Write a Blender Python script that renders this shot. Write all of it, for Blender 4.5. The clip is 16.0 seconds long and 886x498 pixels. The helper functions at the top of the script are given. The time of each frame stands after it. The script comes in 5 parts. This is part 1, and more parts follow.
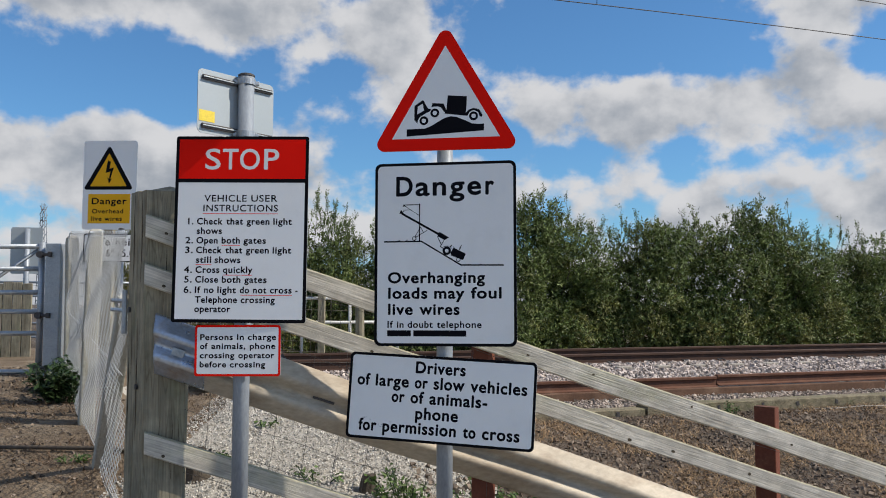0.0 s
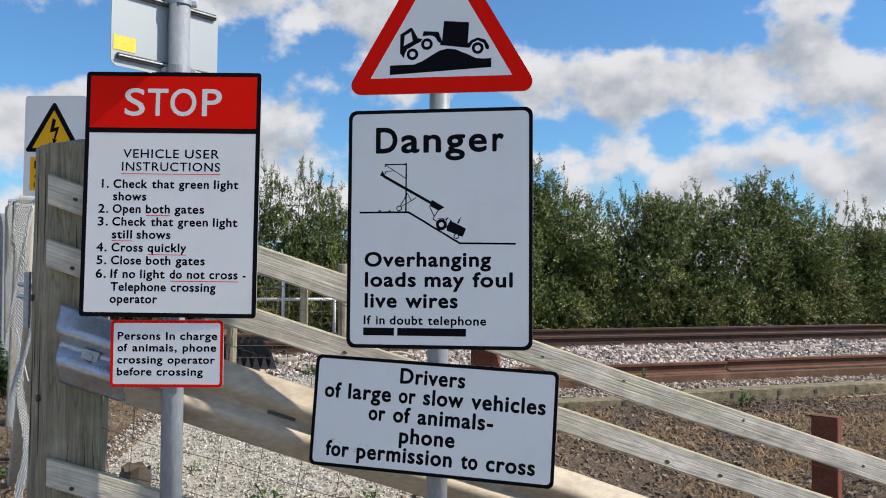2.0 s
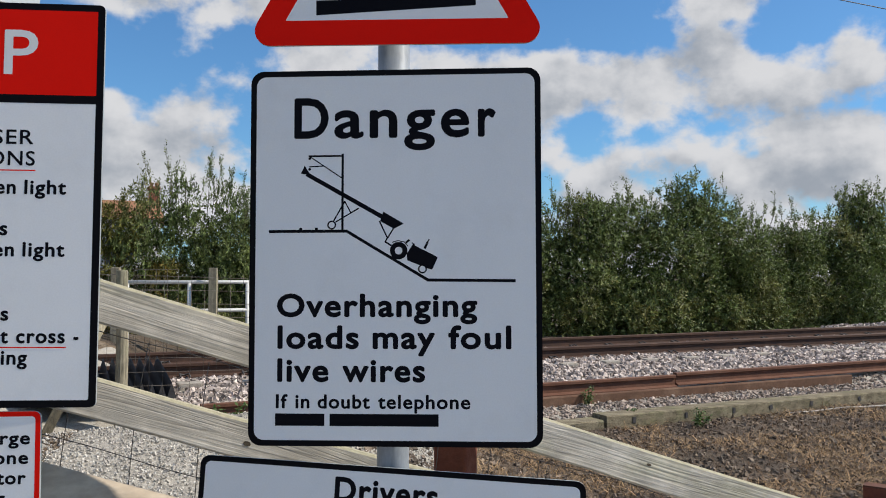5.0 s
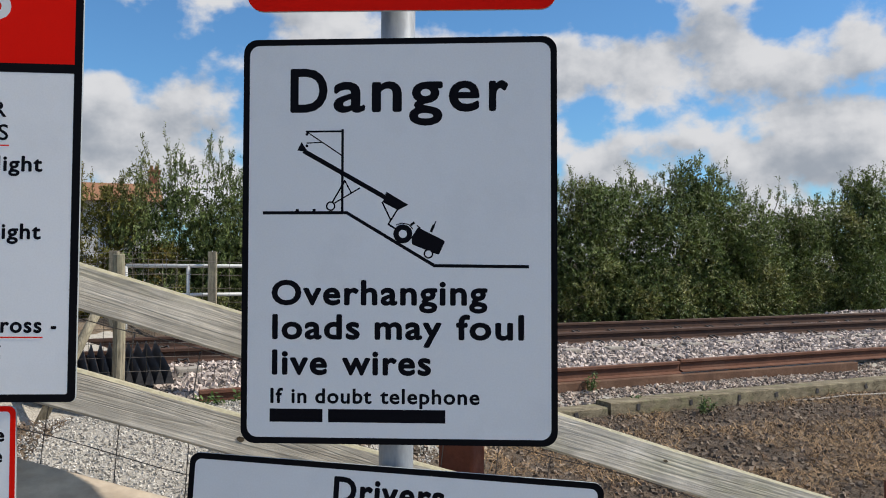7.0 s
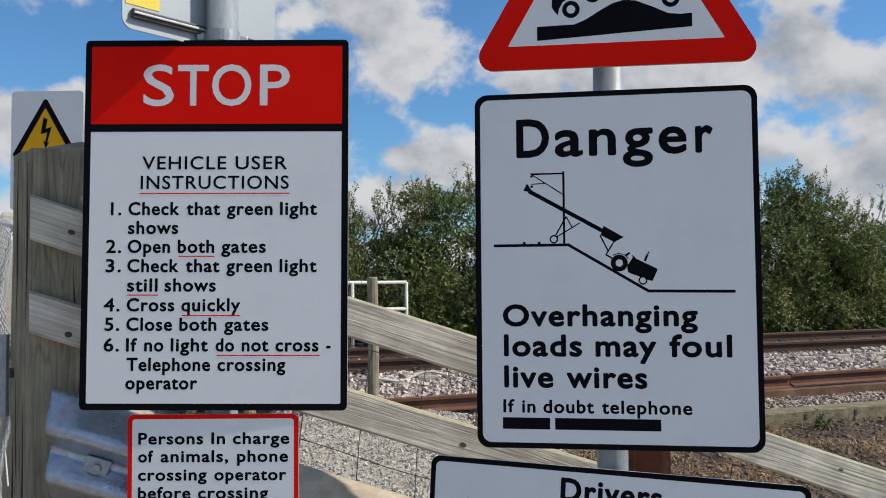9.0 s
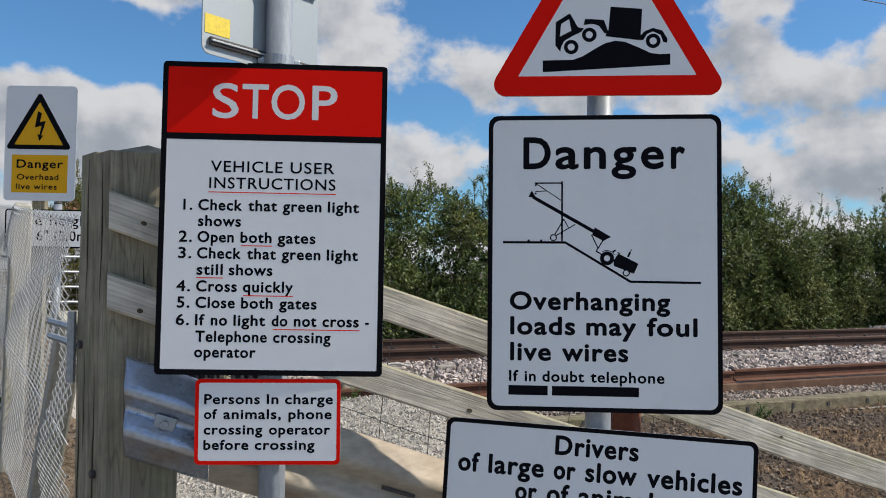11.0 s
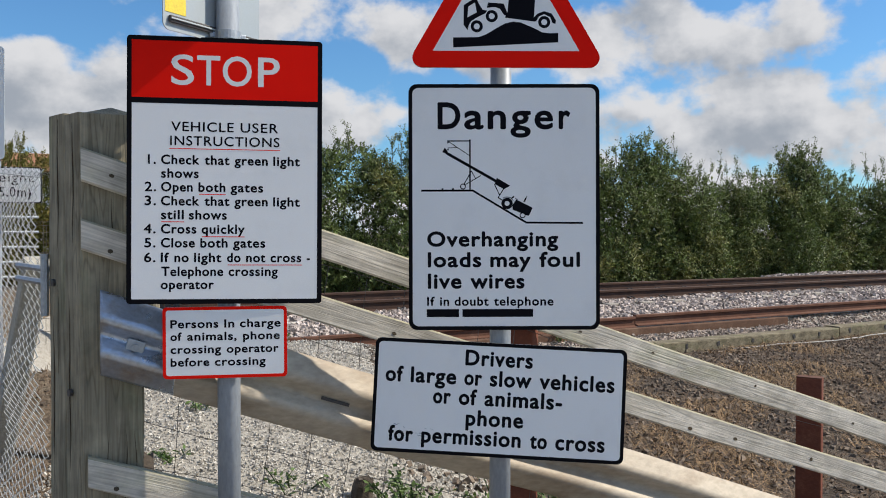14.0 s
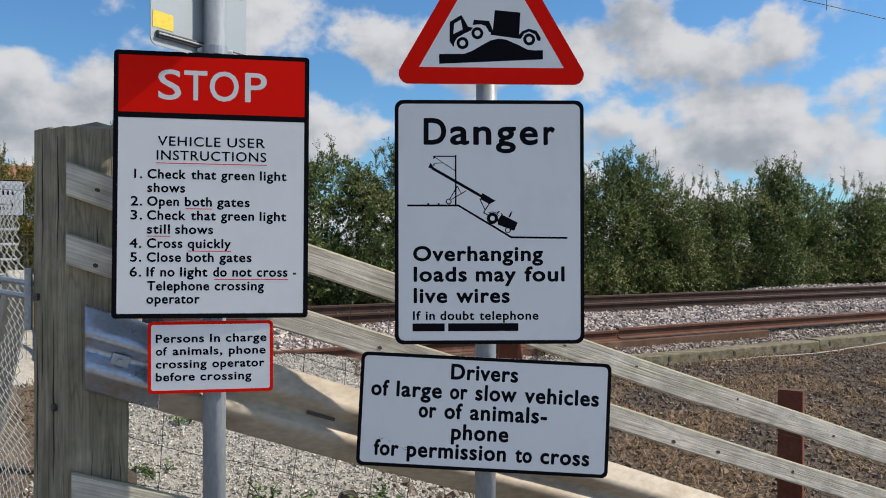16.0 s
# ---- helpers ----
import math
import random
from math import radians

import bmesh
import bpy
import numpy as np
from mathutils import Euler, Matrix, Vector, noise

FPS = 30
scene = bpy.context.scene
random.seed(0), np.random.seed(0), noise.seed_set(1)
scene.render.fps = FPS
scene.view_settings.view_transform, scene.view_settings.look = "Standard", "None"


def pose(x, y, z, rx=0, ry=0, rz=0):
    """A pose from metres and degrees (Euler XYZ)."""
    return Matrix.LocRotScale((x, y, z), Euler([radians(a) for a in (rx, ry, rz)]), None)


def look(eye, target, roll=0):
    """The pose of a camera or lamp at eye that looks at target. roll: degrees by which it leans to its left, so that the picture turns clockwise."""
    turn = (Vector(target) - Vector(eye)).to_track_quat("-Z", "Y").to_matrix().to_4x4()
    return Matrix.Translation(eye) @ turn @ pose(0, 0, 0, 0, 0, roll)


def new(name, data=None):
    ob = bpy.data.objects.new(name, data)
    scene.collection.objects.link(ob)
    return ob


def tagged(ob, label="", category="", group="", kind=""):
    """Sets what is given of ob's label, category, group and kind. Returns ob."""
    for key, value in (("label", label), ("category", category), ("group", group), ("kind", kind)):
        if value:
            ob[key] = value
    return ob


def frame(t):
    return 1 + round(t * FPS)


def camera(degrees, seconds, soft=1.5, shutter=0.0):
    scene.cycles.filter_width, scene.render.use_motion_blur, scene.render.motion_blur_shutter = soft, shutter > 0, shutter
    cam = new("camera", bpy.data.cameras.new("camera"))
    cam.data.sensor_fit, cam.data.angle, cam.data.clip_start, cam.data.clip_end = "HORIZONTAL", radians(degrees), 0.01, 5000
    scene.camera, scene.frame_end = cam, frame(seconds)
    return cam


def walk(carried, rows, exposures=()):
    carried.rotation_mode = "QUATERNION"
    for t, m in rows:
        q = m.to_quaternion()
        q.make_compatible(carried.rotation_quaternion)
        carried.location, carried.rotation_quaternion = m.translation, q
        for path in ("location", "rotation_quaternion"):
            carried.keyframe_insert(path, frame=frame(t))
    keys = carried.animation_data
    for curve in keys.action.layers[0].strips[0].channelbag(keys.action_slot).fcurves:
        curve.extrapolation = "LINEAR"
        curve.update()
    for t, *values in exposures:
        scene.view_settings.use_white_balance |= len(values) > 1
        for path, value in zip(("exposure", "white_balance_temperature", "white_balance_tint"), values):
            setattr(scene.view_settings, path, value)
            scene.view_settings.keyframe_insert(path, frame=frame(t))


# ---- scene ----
cam = camera(55.49, 16.0, soft=1.0)
# seconds, eye, Euler degrees
PATH = [
    (0, -0.0199, -0.0148, 1.6467, 93.794, -0.091, -0.123),
    (0.5, -0.0146, 0.0681, 1.6373, 93.455, -0.063, -0.107),
    (1, 0.0278, 0.3255, 1.6469, 92.916, -0.135, -0.235),
    (1.5, 0.0337, 0.5823, 1.6719, 92.159, -0.286, -0.417),
    (2, -0.0290, 0.9068, 1.7084, 91.971, -0.430, -0.796),
    (2.5, -0.0234, 1.2202, 1.7450, 91.866, -0.466, -1.343),
    (3, -0.0023, 1.4634, 1.8009, 92.254, -0.384, -2.050),
    (3.5, -0.0613, 1.6401, 1.8160, 92.560, -0.316, -3.209),
    (4, -0.1102, 1.7824, 1.8406, 92.450, 0.013, -4.635),
    (6.5, -0.1013, 2.1456, 1.8399, 91.032, -0.408, -7.123),
    (7, -0.1057, 2.1463, 1.8426, 90.850, -0.247, -6.288),
    (7.5, -0.1002, 2.1485, 1.8275, 90.566, -0.163, -4.934),
    (8, -0.1594, 2.1160, 1.8470, 90.215, -0.029, -1.028),
    (8.5, -0.3142, 2.0320, 1.8616, 91.049, -0.046, -0.562),
    (9, -0.4533, 1.9156, 1.8748, 91.768, 0.344, -0.921),
    (11.5, -0.6610, 1.4049, 1.8314, 91.503, -0.965, -5.450),
    (12, -0.6156, 1.2733, 1.8010, 91.126, -0.892, -6.621),
    (12.5, -0.6124, 1.1791, 1.7910, 90.545, -0.447, -7.752),
    (13, -0.6370, 1.1158, 1.7827, 89.582, -0.107, -8.549),
    (13.5, -0.6852, 1.0698, 1.7811, 89.032, -0.026, -9.271),
    (14, -0.7314, 1.0427, 1.7973, 88.889, -0.064, -9.909),
    (14.5, -0.7494, 1.0345, 1.8040, 88.900, -0.065, -10.322),
    (15, -0.7529, 1.0350, 1.8103, 89.364, -0.009, -10.521),
    (15.5, -0.7507, 1.0331, 1.8098, 89.553, -0.024, -10.775),
    (16, -0.7437, 1.0277, 1.8038, 89.761, -0.152, -11.054),
]
walk(cam, [(t, pose(x, y, z, rx, ry, rz)) for t, x, y, z, rx, ry, rz in PATH],
     [(0, 0.03), (0.6, 0.05), (1.4, 0.25), (2.2, 0.27), (3.2, 0.11), (4.5, 0.09), (7.5, 0.11), (9, 0.02), (11.5, 0.01), (13, 0.13), (14.5, 0.15), (16, 0.07)])

# ---- sky, sun, exposure ----
SUN_ELEV, SUN_AZ = 44.0, -6.3    # the sun stands over +x, a little towards the road
sun_dir = Vector((math.cos(radians(SUN_AZ)) * math.cos(radians(SUN_ELEV)), math.sin(radians(SUN_AZ)) * math.cos(radians(SUN_ELEV)), math.sin(radians(SUN_ELEV))))
sun = new("sun", bpy.data.lights.new("sun", "SUN"))
sun.data.energy, sun.data.angle, sun.data.color = 5.0, radians(0.6), (1.0, 0.92, 0.80)
sun.matrix_world = look(sun_dir * 50, (0, 0, 0))

world = bpy.data.worlds.new("sky")
scene.world = world
world.use_nodes = True
wn, wl = world.node_tree.nodes, world.node_tree.links
wn.clear()


def wmath(op, a, b=None, c=None, clamp=False):
    nd = wn.new("ShaderNodeMath")
    nd.operation, nd.use_clamp = op, clamp
    for i, v in enumerate((a, b, c)):
        if v is None:
            continue
        if isinstance(v, (int, float)):
            nd.inputs[i].default_value = v
        else:
            wl.new(v, nd.inputs[i])
    return nd.outputs[0]


sky = wn.new("ShaderNodeTexSky")
sky.sky_type, sky.sun_disc = "NISHITA", False
sky.sun_elevation, sky.sun_rotation = radians(SUN_ELEV), radians(90 - SUN_AZ)
sky.air_density, sky.dust_density, sky.ozone_density = 1.0, 0.6, 1.6
coord = wn.new("ShaderNodeTexCoord")
sep = wn.new("ShaderNodeSeparateXYZ")
wl.new(coord.outputs["Generated"], sep.inputs[0])
# clouds on a dome: azimuth and height, flattened towards the horizon
az = wmath("ARCTAN2", sep.outputs[0], sep.outputs[1])
el = wmath("ARCSINE", sep.outputs[2])


def cloud_noise(scale, detail, rough, stretch, ox, oy, distort=0.0):
    comb = wn.new("ShaderNodeCombineXYZ")
    wl.new(wmath("ADD", az, ox), comb.inputs[0])
    wl.new(wmath("MULTIPLY_ADD", el, stretch, oy), comb.inputs[1])
    nz = wn.new("ShaderNodeTexNoise")
    nz.inputs["Scale"].default_value, nz.inputs["Detail"].default_value = scale, detail
    nz.inputs["Roughness"].default_value, nz.inputs["Distortion"].default_value = rough, distort
    wl.new(comb.outputs[0], nz.inputs["Vector"])
    return nz.outputs["Fac"]


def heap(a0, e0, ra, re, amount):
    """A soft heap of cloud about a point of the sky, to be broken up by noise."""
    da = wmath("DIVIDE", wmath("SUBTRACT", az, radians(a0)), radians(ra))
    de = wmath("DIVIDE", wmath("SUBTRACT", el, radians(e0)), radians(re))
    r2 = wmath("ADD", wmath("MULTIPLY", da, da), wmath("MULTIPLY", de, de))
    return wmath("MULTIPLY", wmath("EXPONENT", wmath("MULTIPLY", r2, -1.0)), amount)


big = cloud_noise(4.2, 2.0, 0.5, 1.6, 3.1, 1.7)
mid = cloud_noise(9.0, 8.0, 0.53, 1.25, 1.3, 4.2)
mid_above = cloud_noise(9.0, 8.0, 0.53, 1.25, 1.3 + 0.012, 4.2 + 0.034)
cover = wmath("ADD", wmath("MULTIPLY", big, 0.45), wmath("MULTIPLY", mid, 0.90))
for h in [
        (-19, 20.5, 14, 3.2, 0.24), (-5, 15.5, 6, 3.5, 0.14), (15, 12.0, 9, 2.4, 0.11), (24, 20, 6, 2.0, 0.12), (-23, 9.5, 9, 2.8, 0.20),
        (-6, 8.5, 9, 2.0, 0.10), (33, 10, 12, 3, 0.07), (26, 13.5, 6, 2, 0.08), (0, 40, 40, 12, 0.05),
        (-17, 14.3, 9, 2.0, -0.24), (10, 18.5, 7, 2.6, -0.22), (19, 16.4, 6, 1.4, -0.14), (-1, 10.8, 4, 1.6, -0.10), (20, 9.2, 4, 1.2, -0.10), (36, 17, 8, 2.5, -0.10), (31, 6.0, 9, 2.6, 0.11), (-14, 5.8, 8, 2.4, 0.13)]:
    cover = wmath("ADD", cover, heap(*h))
# towards the horizon the sky closes into a pale haze
cover = wmath("ADD", cover, wmath("MULTIPLY", wmath("EXPONENT", wmath("MULTIPLY", wmath("MAXIMUM", el, 0.0), -9.0)), 0.10))
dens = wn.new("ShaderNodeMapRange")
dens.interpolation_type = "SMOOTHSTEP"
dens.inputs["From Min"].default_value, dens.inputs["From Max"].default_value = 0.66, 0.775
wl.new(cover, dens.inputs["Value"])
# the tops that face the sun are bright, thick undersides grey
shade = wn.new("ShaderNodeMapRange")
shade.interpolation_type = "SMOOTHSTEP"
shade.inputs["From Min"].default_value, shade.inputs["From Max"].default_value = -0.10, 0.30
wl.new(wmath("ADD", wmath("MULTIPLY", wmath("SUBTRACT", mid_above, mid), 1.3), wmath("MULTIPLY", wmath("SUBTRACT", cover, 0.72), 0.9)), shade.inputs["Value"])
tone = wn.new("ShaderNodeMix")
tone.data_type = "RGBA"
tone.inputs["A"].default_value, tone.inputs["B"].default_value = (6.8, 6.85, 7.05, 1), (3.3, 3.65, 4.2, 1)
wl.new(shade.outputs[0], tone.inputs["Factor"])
blue = wn.new("ShaderNodeMix")
blue.data_type, blue.blend_type = "RGBA", "MULTIPLY"
blue.inputs["Factor"].default_value, blue.inputs["B"].default_value = 1.0, (0.62, 1.02, 1.34, 1)
wl.new(sky.outputs[0], blue.inputs["A"])
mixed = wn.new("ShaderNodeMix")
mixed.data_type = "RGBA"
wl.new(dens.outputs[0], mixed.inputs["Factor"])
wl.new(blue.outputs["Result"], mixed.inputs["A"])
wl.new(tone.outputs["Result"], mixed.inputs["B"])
bg = wn.new("ShaderNodeBackground")
bg.inputs["Strength"].default_value = 0.095
wl.new(mixed.outputs["Result"], bg.inputs["Color"])
wout = wn.new("ShaderNodeOutputWorld")
wl.new(bg.outputs[0], wout.inputs["Surface"])
scene.view_settings.exposure = 0.11


# ---- materials ----
def mat(name, c1, c2, scale=8.0, rough=0.7, bump=0.2, metal=0.0, fine=60.0, c3=None, patch=1.2, stretch=(1, 1, 1), vary=0.0, spec=0.5, bump_dist=0.01, island=False, translucent=0.0, grainy=0.55):
    """A surface with variation at two scales: broad patches and fine grain."""
    m = bpy.data.materials.new(name)
    m.use_nodes = True
    n, l = m.node_tree.nodes, m.node_tree.links
    b = n["Principled BSDF"]
    tc = n.new("ShaderNodeTexCoord")
    mp = n.new("ShaderNodeMapping")
    mp.inputs["Scale"].default_value = stretch
    l.new(tc.outputs["Object"], mp.inputs["Vector"])

    def noise_node(s, d, r):
        t = n.new("ShaderNodeTexNoise")
        t.inputs["Scale"].default_value, t.inputs["Detail"].default_value, t.inputs["Roughness"].default_value = s, d, r
        l.new(mp.outputs[0], t.inputs["Vector"])
        return t

    def ramp(src, lo, hi):
        r = n.new("ShaderNodeMapRange")
        r.inputs["From Min"].default_value, r.inputs["From Max"].default_value = lo, hi
        l.new(src, r.inputs["Value"])
        return r.outputs[0]

    n1, n2 = noise_node(scale, 6, 0.6), noise_node(fine, 4, 0.6)
    mix = n.new("ShaderNodeMix")
    mix.data_type = "RGBA"
    mix.inputs["A"].default_value, mix.inputs["B"].default_value = (*c1, 1), (*c2, 1)
    l.new(ramp(n1.outputs["Fac"], 0.3, 0.7), mix.inputs["Factor"])
    col = mix.outputs["Result"]
    if c3:
        n3 = noise_node(patch, 5, 0.65)
        m3 = n.new("ShaderNodeMix")
        m3.data_type = "RGBA"
        m3.inputs["B"].default_value = (*c3, 1)
        l.new(col, m3.inputs["A"])
        l.new(ramp(n3.outputs["Fac"], 0.52, 0.72), m3.inputs["Factor"])
        col = m3.outputs["Result"]
    grain = n.new("ShaderNodeMix")
    grain.data_type, grain.blend_type = "RGBA", "MULTIPLY"
    grain.inputs["Factor"].default_value = grainy
    l.new(col, grain.inputs["A"])
    gr = n.new("ShaderNodeMapRange")
    gr.inputs["From Min"].default_value, gr.inputs["From Max"].default_value = 0.25, 0.75
    gr.inputs["To Min"].default_value, gr.inputs["To Max"].default_value = 0.6, 1.25
    l.new(n2.outputs["Fac"], gr.inputs["Value"])
    l.new(gr.outputs[0], grain.inputs["B"])
    col = grain.outputs["Result"]
    if vary:
        src = n.new("ShaderNodeNewGeometry").outputs["Random Per Island"] if island else n.new("ShaderNodeObjectInfo").outputs["Random"]
        hs = n.new("ShaderNodeHueSaturation")
        vr = n.new("ShaderNodeMapRange")
        vr.inputs["To Min"].default_value, vr.inputs["To Max"].default_value = 1 - vary, 1 + vary
        l.new(src, vr.inputs["Value"])
        l.new(vr.outputs[0], hs.inputs["Value"])
        l.new(col, hs.inputs["Color"])
        col = hs.outputs["Color"]
    l.new(col, b.inputs["Base Color"])
    b.inputs["Metallic"].default_value = metal
    b.inputs["Specular IOR Level"].default_value = spec
    rr = n.new("ShaderNodeMapRange")
    rr.inputs["To Min"].default_value, rr.inputs["To Max"].default_value = max(0.05, rough - 0.12), min(1.0, rough + 0.12)
    l.new(n1.outputs["Fac"], rr.inputs["Value"])
    l.new(rr.outputs[0], b.inputs["Roughness"])
    if bump:
        bp = n.new("ShaderNodeBump")
        bp.inputs["Strength"].default_value, bp.inputs["Distance"].default_value = bump, bump_dist
        l.new(n2.outputs["Fac"], bp.inputs["Height"])
        l.new(bp.outputs[0], b.inputs["Normal"])
    if translucent:
        tr = n.new("ShaderNodeBsdfTranslucent")
        l.new(col, tr.inputs["Color"])
        ms = n.new("ShaderNodeMixShader")
        ms.inputs["Fac"].default_value = translucent
        l.new(b.outputs[0], ms.inputs[1])
        l.new(tr.outputs[0], ms.inputs[2])
        l.new(ms.outputs[0], n["Material Output"].inputs["Surface"])
    return m


def wood(name, light, dark, along, moss=None, lines=0.55, rough=0.85):
    """Weathered sawn timber: long streaks, fine dark grain lines, pale and mossy patches; along is the grain's axis."""
    m = bpy.data.materials.new(name)
    m.use_nodes = True
    n, l = m.node_tree.nodes, m.node_tree.links
    b = n["Principled BSDF"]
    tc = n.new("ShaderNodeTexCoord")
    rnd = n.new("ShaderNodeObjectInfo").outputs["Random"]
    shift = n.new("ShaderNodeVectorMath")
    shift.operation = "MULTIPLY_ADD"
    l.new(rnd, shift.inputs[0])
    shift.inputs[1].default_value = (7.0, 13.0, 5.0)
    l.new(tc.outputs["Object"], shift.inputs[2])

    def noisy(sa, sx, detail, rough_, distort=0.0):
        mp = n.new("ShaderNodeMapping")
        mp.inputs["Scale"].default_value = [sa if k == along else sx for k in range(3)]
        l.new(shift.outputs[0], mp.inputs["Vector"])
        t = n.new("ShaderNodeTexNoise")
        t.inputs["Scale"].default_value, t.inputs["Detail"].default_value = 1.0, detail
        t.inputs["Roughness"].default_value, t.inputs["Distortion"].default_value = rough_, distort
        l.new(mp.outputs[0], t.inputs["Vector"])
        return t.outputs["Fac"]

    def span(src, lo, hi, a=0.0, c=1.0):
        r = n.new("ShaderNodeMapRange")
        r.interpolation_type = "SMOOTHSTEP"
        for key, v in (("From Min", lo), ("From Max", hi), ("To Min", a), ("To Max", c)):
            r.inputs[key].default_value = v
        l.new(src, r.inputs["Value"])
        return r.outputs[0]

    def blend(a, c, f, kind="MIX"):
        x = n.new("ShaderNodeMix")
        x.data_type, x.blend_type = "RGBA", kind
        for key, v in (("A", a), ("B", c), ("Factor", f)):
            if isinstance(v, (tuple, float)):
                x.inputs[key].default_value = (*v, 1) if isinstance(v, tuple) else v
            else:
                l.new(v, x.inputs[key])
        return x.outputs["Result"]

    streak = noisy(1.3, 26.0, 5, 0.6)
    grain = noisy(3.5, 150.0, 4, 0.55)
    col = blend(light, dark, span(streak, 0.34, 0.76))
    if moss:
        col = blend(col, moss, span(noisy(2.2, 5.0, 5, 0.65), 0.50, 0.72, 0.0, 0.75))
    # growth rings cut along the board show as wavering dark lines
    mp = n.new("ShaderNodeMapping")
    mp.inputs["Scale"].default_value = [0.55 if k == along else 9.0 for k in range(3)]
    l.new(shift.outputs[0], mp.inputs["Vector"])
    field = n.new("ShaderNodeTexNoise")
    field.inputs["Scale"].default_value, field.inputs["Detail"].default_value = 1.0, 2.0
    l.new(mp.outputs[0], field.inputs["Vector"])
    wave = n.new("ShaderNodeMath")
    wave.operation = "PINGPONG"
    k12 = n.new("ShaderNodeMath")
    k12.operation = "MULTIPLY"
    k12.inputs[1].default_value = 17.0
    l.new(field.outputs["Fac"], k12.inputs[0])
    l.new(k12.outputs[0], wave.inputs[0])
    wave.inputs[1].default_value = 0.5
    line = span(wave.outputs[0], 0.0, 0.17, lines, 0.0)
    col = blend(col, tuple(0.42 * v for v in dark), line)
    col = blend(col, span(grain, 0.3, 0.7, 0.72, 1.2), 0.7, "MULTIPLY")
    blot = noisy(7.0, 9.0, 4, 0.6)
    col = blend(col, span(blot, 0.35, 0.65, 0.78, 1.12), 1.0, "MULTIPLY")
    l.new(col, b.inputs["Base Color"])
    b.inputs["Roughness"].default_value, b.inputs["Specular IOR Level"].default_value = rough, 0.2
    h = n.new("ShaderNodeMath")
    h.operation = "MULTIPLY_ADD"
    l.new(line, h.inputs[0])
    h.inputs[1].default_value = -0.8
    l.new(grain, h.inputs[2])
    bp = n.new("ShaderNodeBump")
    bp.inputs["Strength"].default_value, bp.inputs["Distance"].default_value = 0.7, 0.003
    l.new(h.outputs[0], bp.inputs["Height"])
    l.new(bp.outputs[0], b.inputs["Normal"])
    return m


M_WHITE = mat("sign_white", (0.84, 0.845, 0.85), (0.81, 0.815, 0.82), 3, 0.42, 0.04, fine=260, c3=(0.78, 0.785, 0.79), patch=5, spec=0.18, grainy=0.10)
M_BLACK = mat("sign_black", (0.004, 0.004, 0.006), (0.006, 0.006, 0.008), 5, 0.5, 0.0, fine=200, spec=0.06)
M_RED = mat("sign_red", (0.86, 0.010, 0.004), (0.80, 0.009, 0.004), 4, 0.45, 0.0, fine=220, spec=0.05, grainy=0.08)
M_YELLOW = mat("sign_yellow", (0.88, 0.46, 0.012), (0.82, 0.41, 0.01), 4, 0.42, 0.0, fine=220, spec=0.15, grainy=0.1)
M_INK = mat("sign_ink", (0.004, 0.004, 0.007), (0.006, 0.006, 0.009), 5, 0.5, 0.0, fine=200, spec=0.06)
M_LETTER = mat("sign_letter_white", (0.80, 0.80, 0.79), (0.77, 0.77, 0.76), 5, 0.45, 0.0, fine=200, spec=0.18, grainy=0.08)
M_ALU = mat("aluminium_back", (0.40, 0.44, 0.46), (0.36, 0.40, 0.42), 3, 0.45, 0.02, 0.25, 120, grainy=0.12)
M_LABEL = mat("yellow_sticker", (0.80, 0.62, 0.05), (0.72, 0.54, 0.06), 30, 0.5, 0.02, fine=150)
M_POST = mat("grey_post_paint", (0.30, 0.33, 0.37), (0.25, 0.28, 0.32), 4, 0.45, 0.05, 0.1, 90, c3=(0.21, 0.23, 0.26), patch=3, stretch=(1, 1, 0.3))
M_GALV = mat("galvanised_steel", (0.42, 0.45, 0.48), (0.33, 0.36, 0.40), 9, 0.45, 0.1, 0.55, 70)
M_CLIPS = mat("dark_steel", (0.05, 0.05, 0.055), (0.09, 0.08, 0.075), 20, 0.6, 0.1, 0.3)
M_ARMCO = mat("weathered_guard_rail", (0.50, 0.435, 0.345), (0.40, 0.34, 0.265), 2.6, 0.6, 0.12, 0.05, 45, c3=(0.27, 0.20, 0.135), patch=2.2, stretch=(0.5, 0.5, 1.2), spec=0.3)
# bare galvanised steel; the sky's blue reflection is put into its colour
M_ARMCO_END = mat("galvanised_end_sky_tint", (0.50, 0.55, 0.63), (0.36, 0.41, 0.50), 5, 0.28, 0.12, 0.75, 60, c3=(0.36, 0.29, 0.21), patch=4)
M_WOOD = wood("grey_weathered_timber", (0.63, 0.585, 0.51), (0.52, 0.475, 0.40), 0, moss=(0.48, 0.46, 0.33), lines=0.22)
M_WOOD_UP = wood("weathered_post_timber", (0.33, 0.295, 0.215), (0.215, 0.188, 0.135), 2, moss=(0.25, 0.25, 0.165), lines=0.38)
M_LICHEN = mat("lichen_edge", (0.41, 0.375, 0.26), (0.33, 0.315, 0.23), 14, 0.9, 0.3, fine=70)
M_KNOT = mat("wood_knot", (0.06, 0.045, 0.03), (0.10, 0.08, 0.055), 30, 0.9, 0.3, spec=0.2)
M_RUST = mat("rusted_steel_post", (0.20, 0.058, 0.030), (0.145, 0.042, 0.024), 9, 0.8, 0.3, 0.1, 60, c3=(0.26, 0.10, 0.055), patch=6)
M_RAILRUST = mat("rusty_rail", (0.16, 0.075, 0.048), (0.10, 0.048, 0.033), 6, 0.75, 0.25, 0.05, 60, c3=(0.20, 0.11, 0.075), patch=3, spec=0.2)
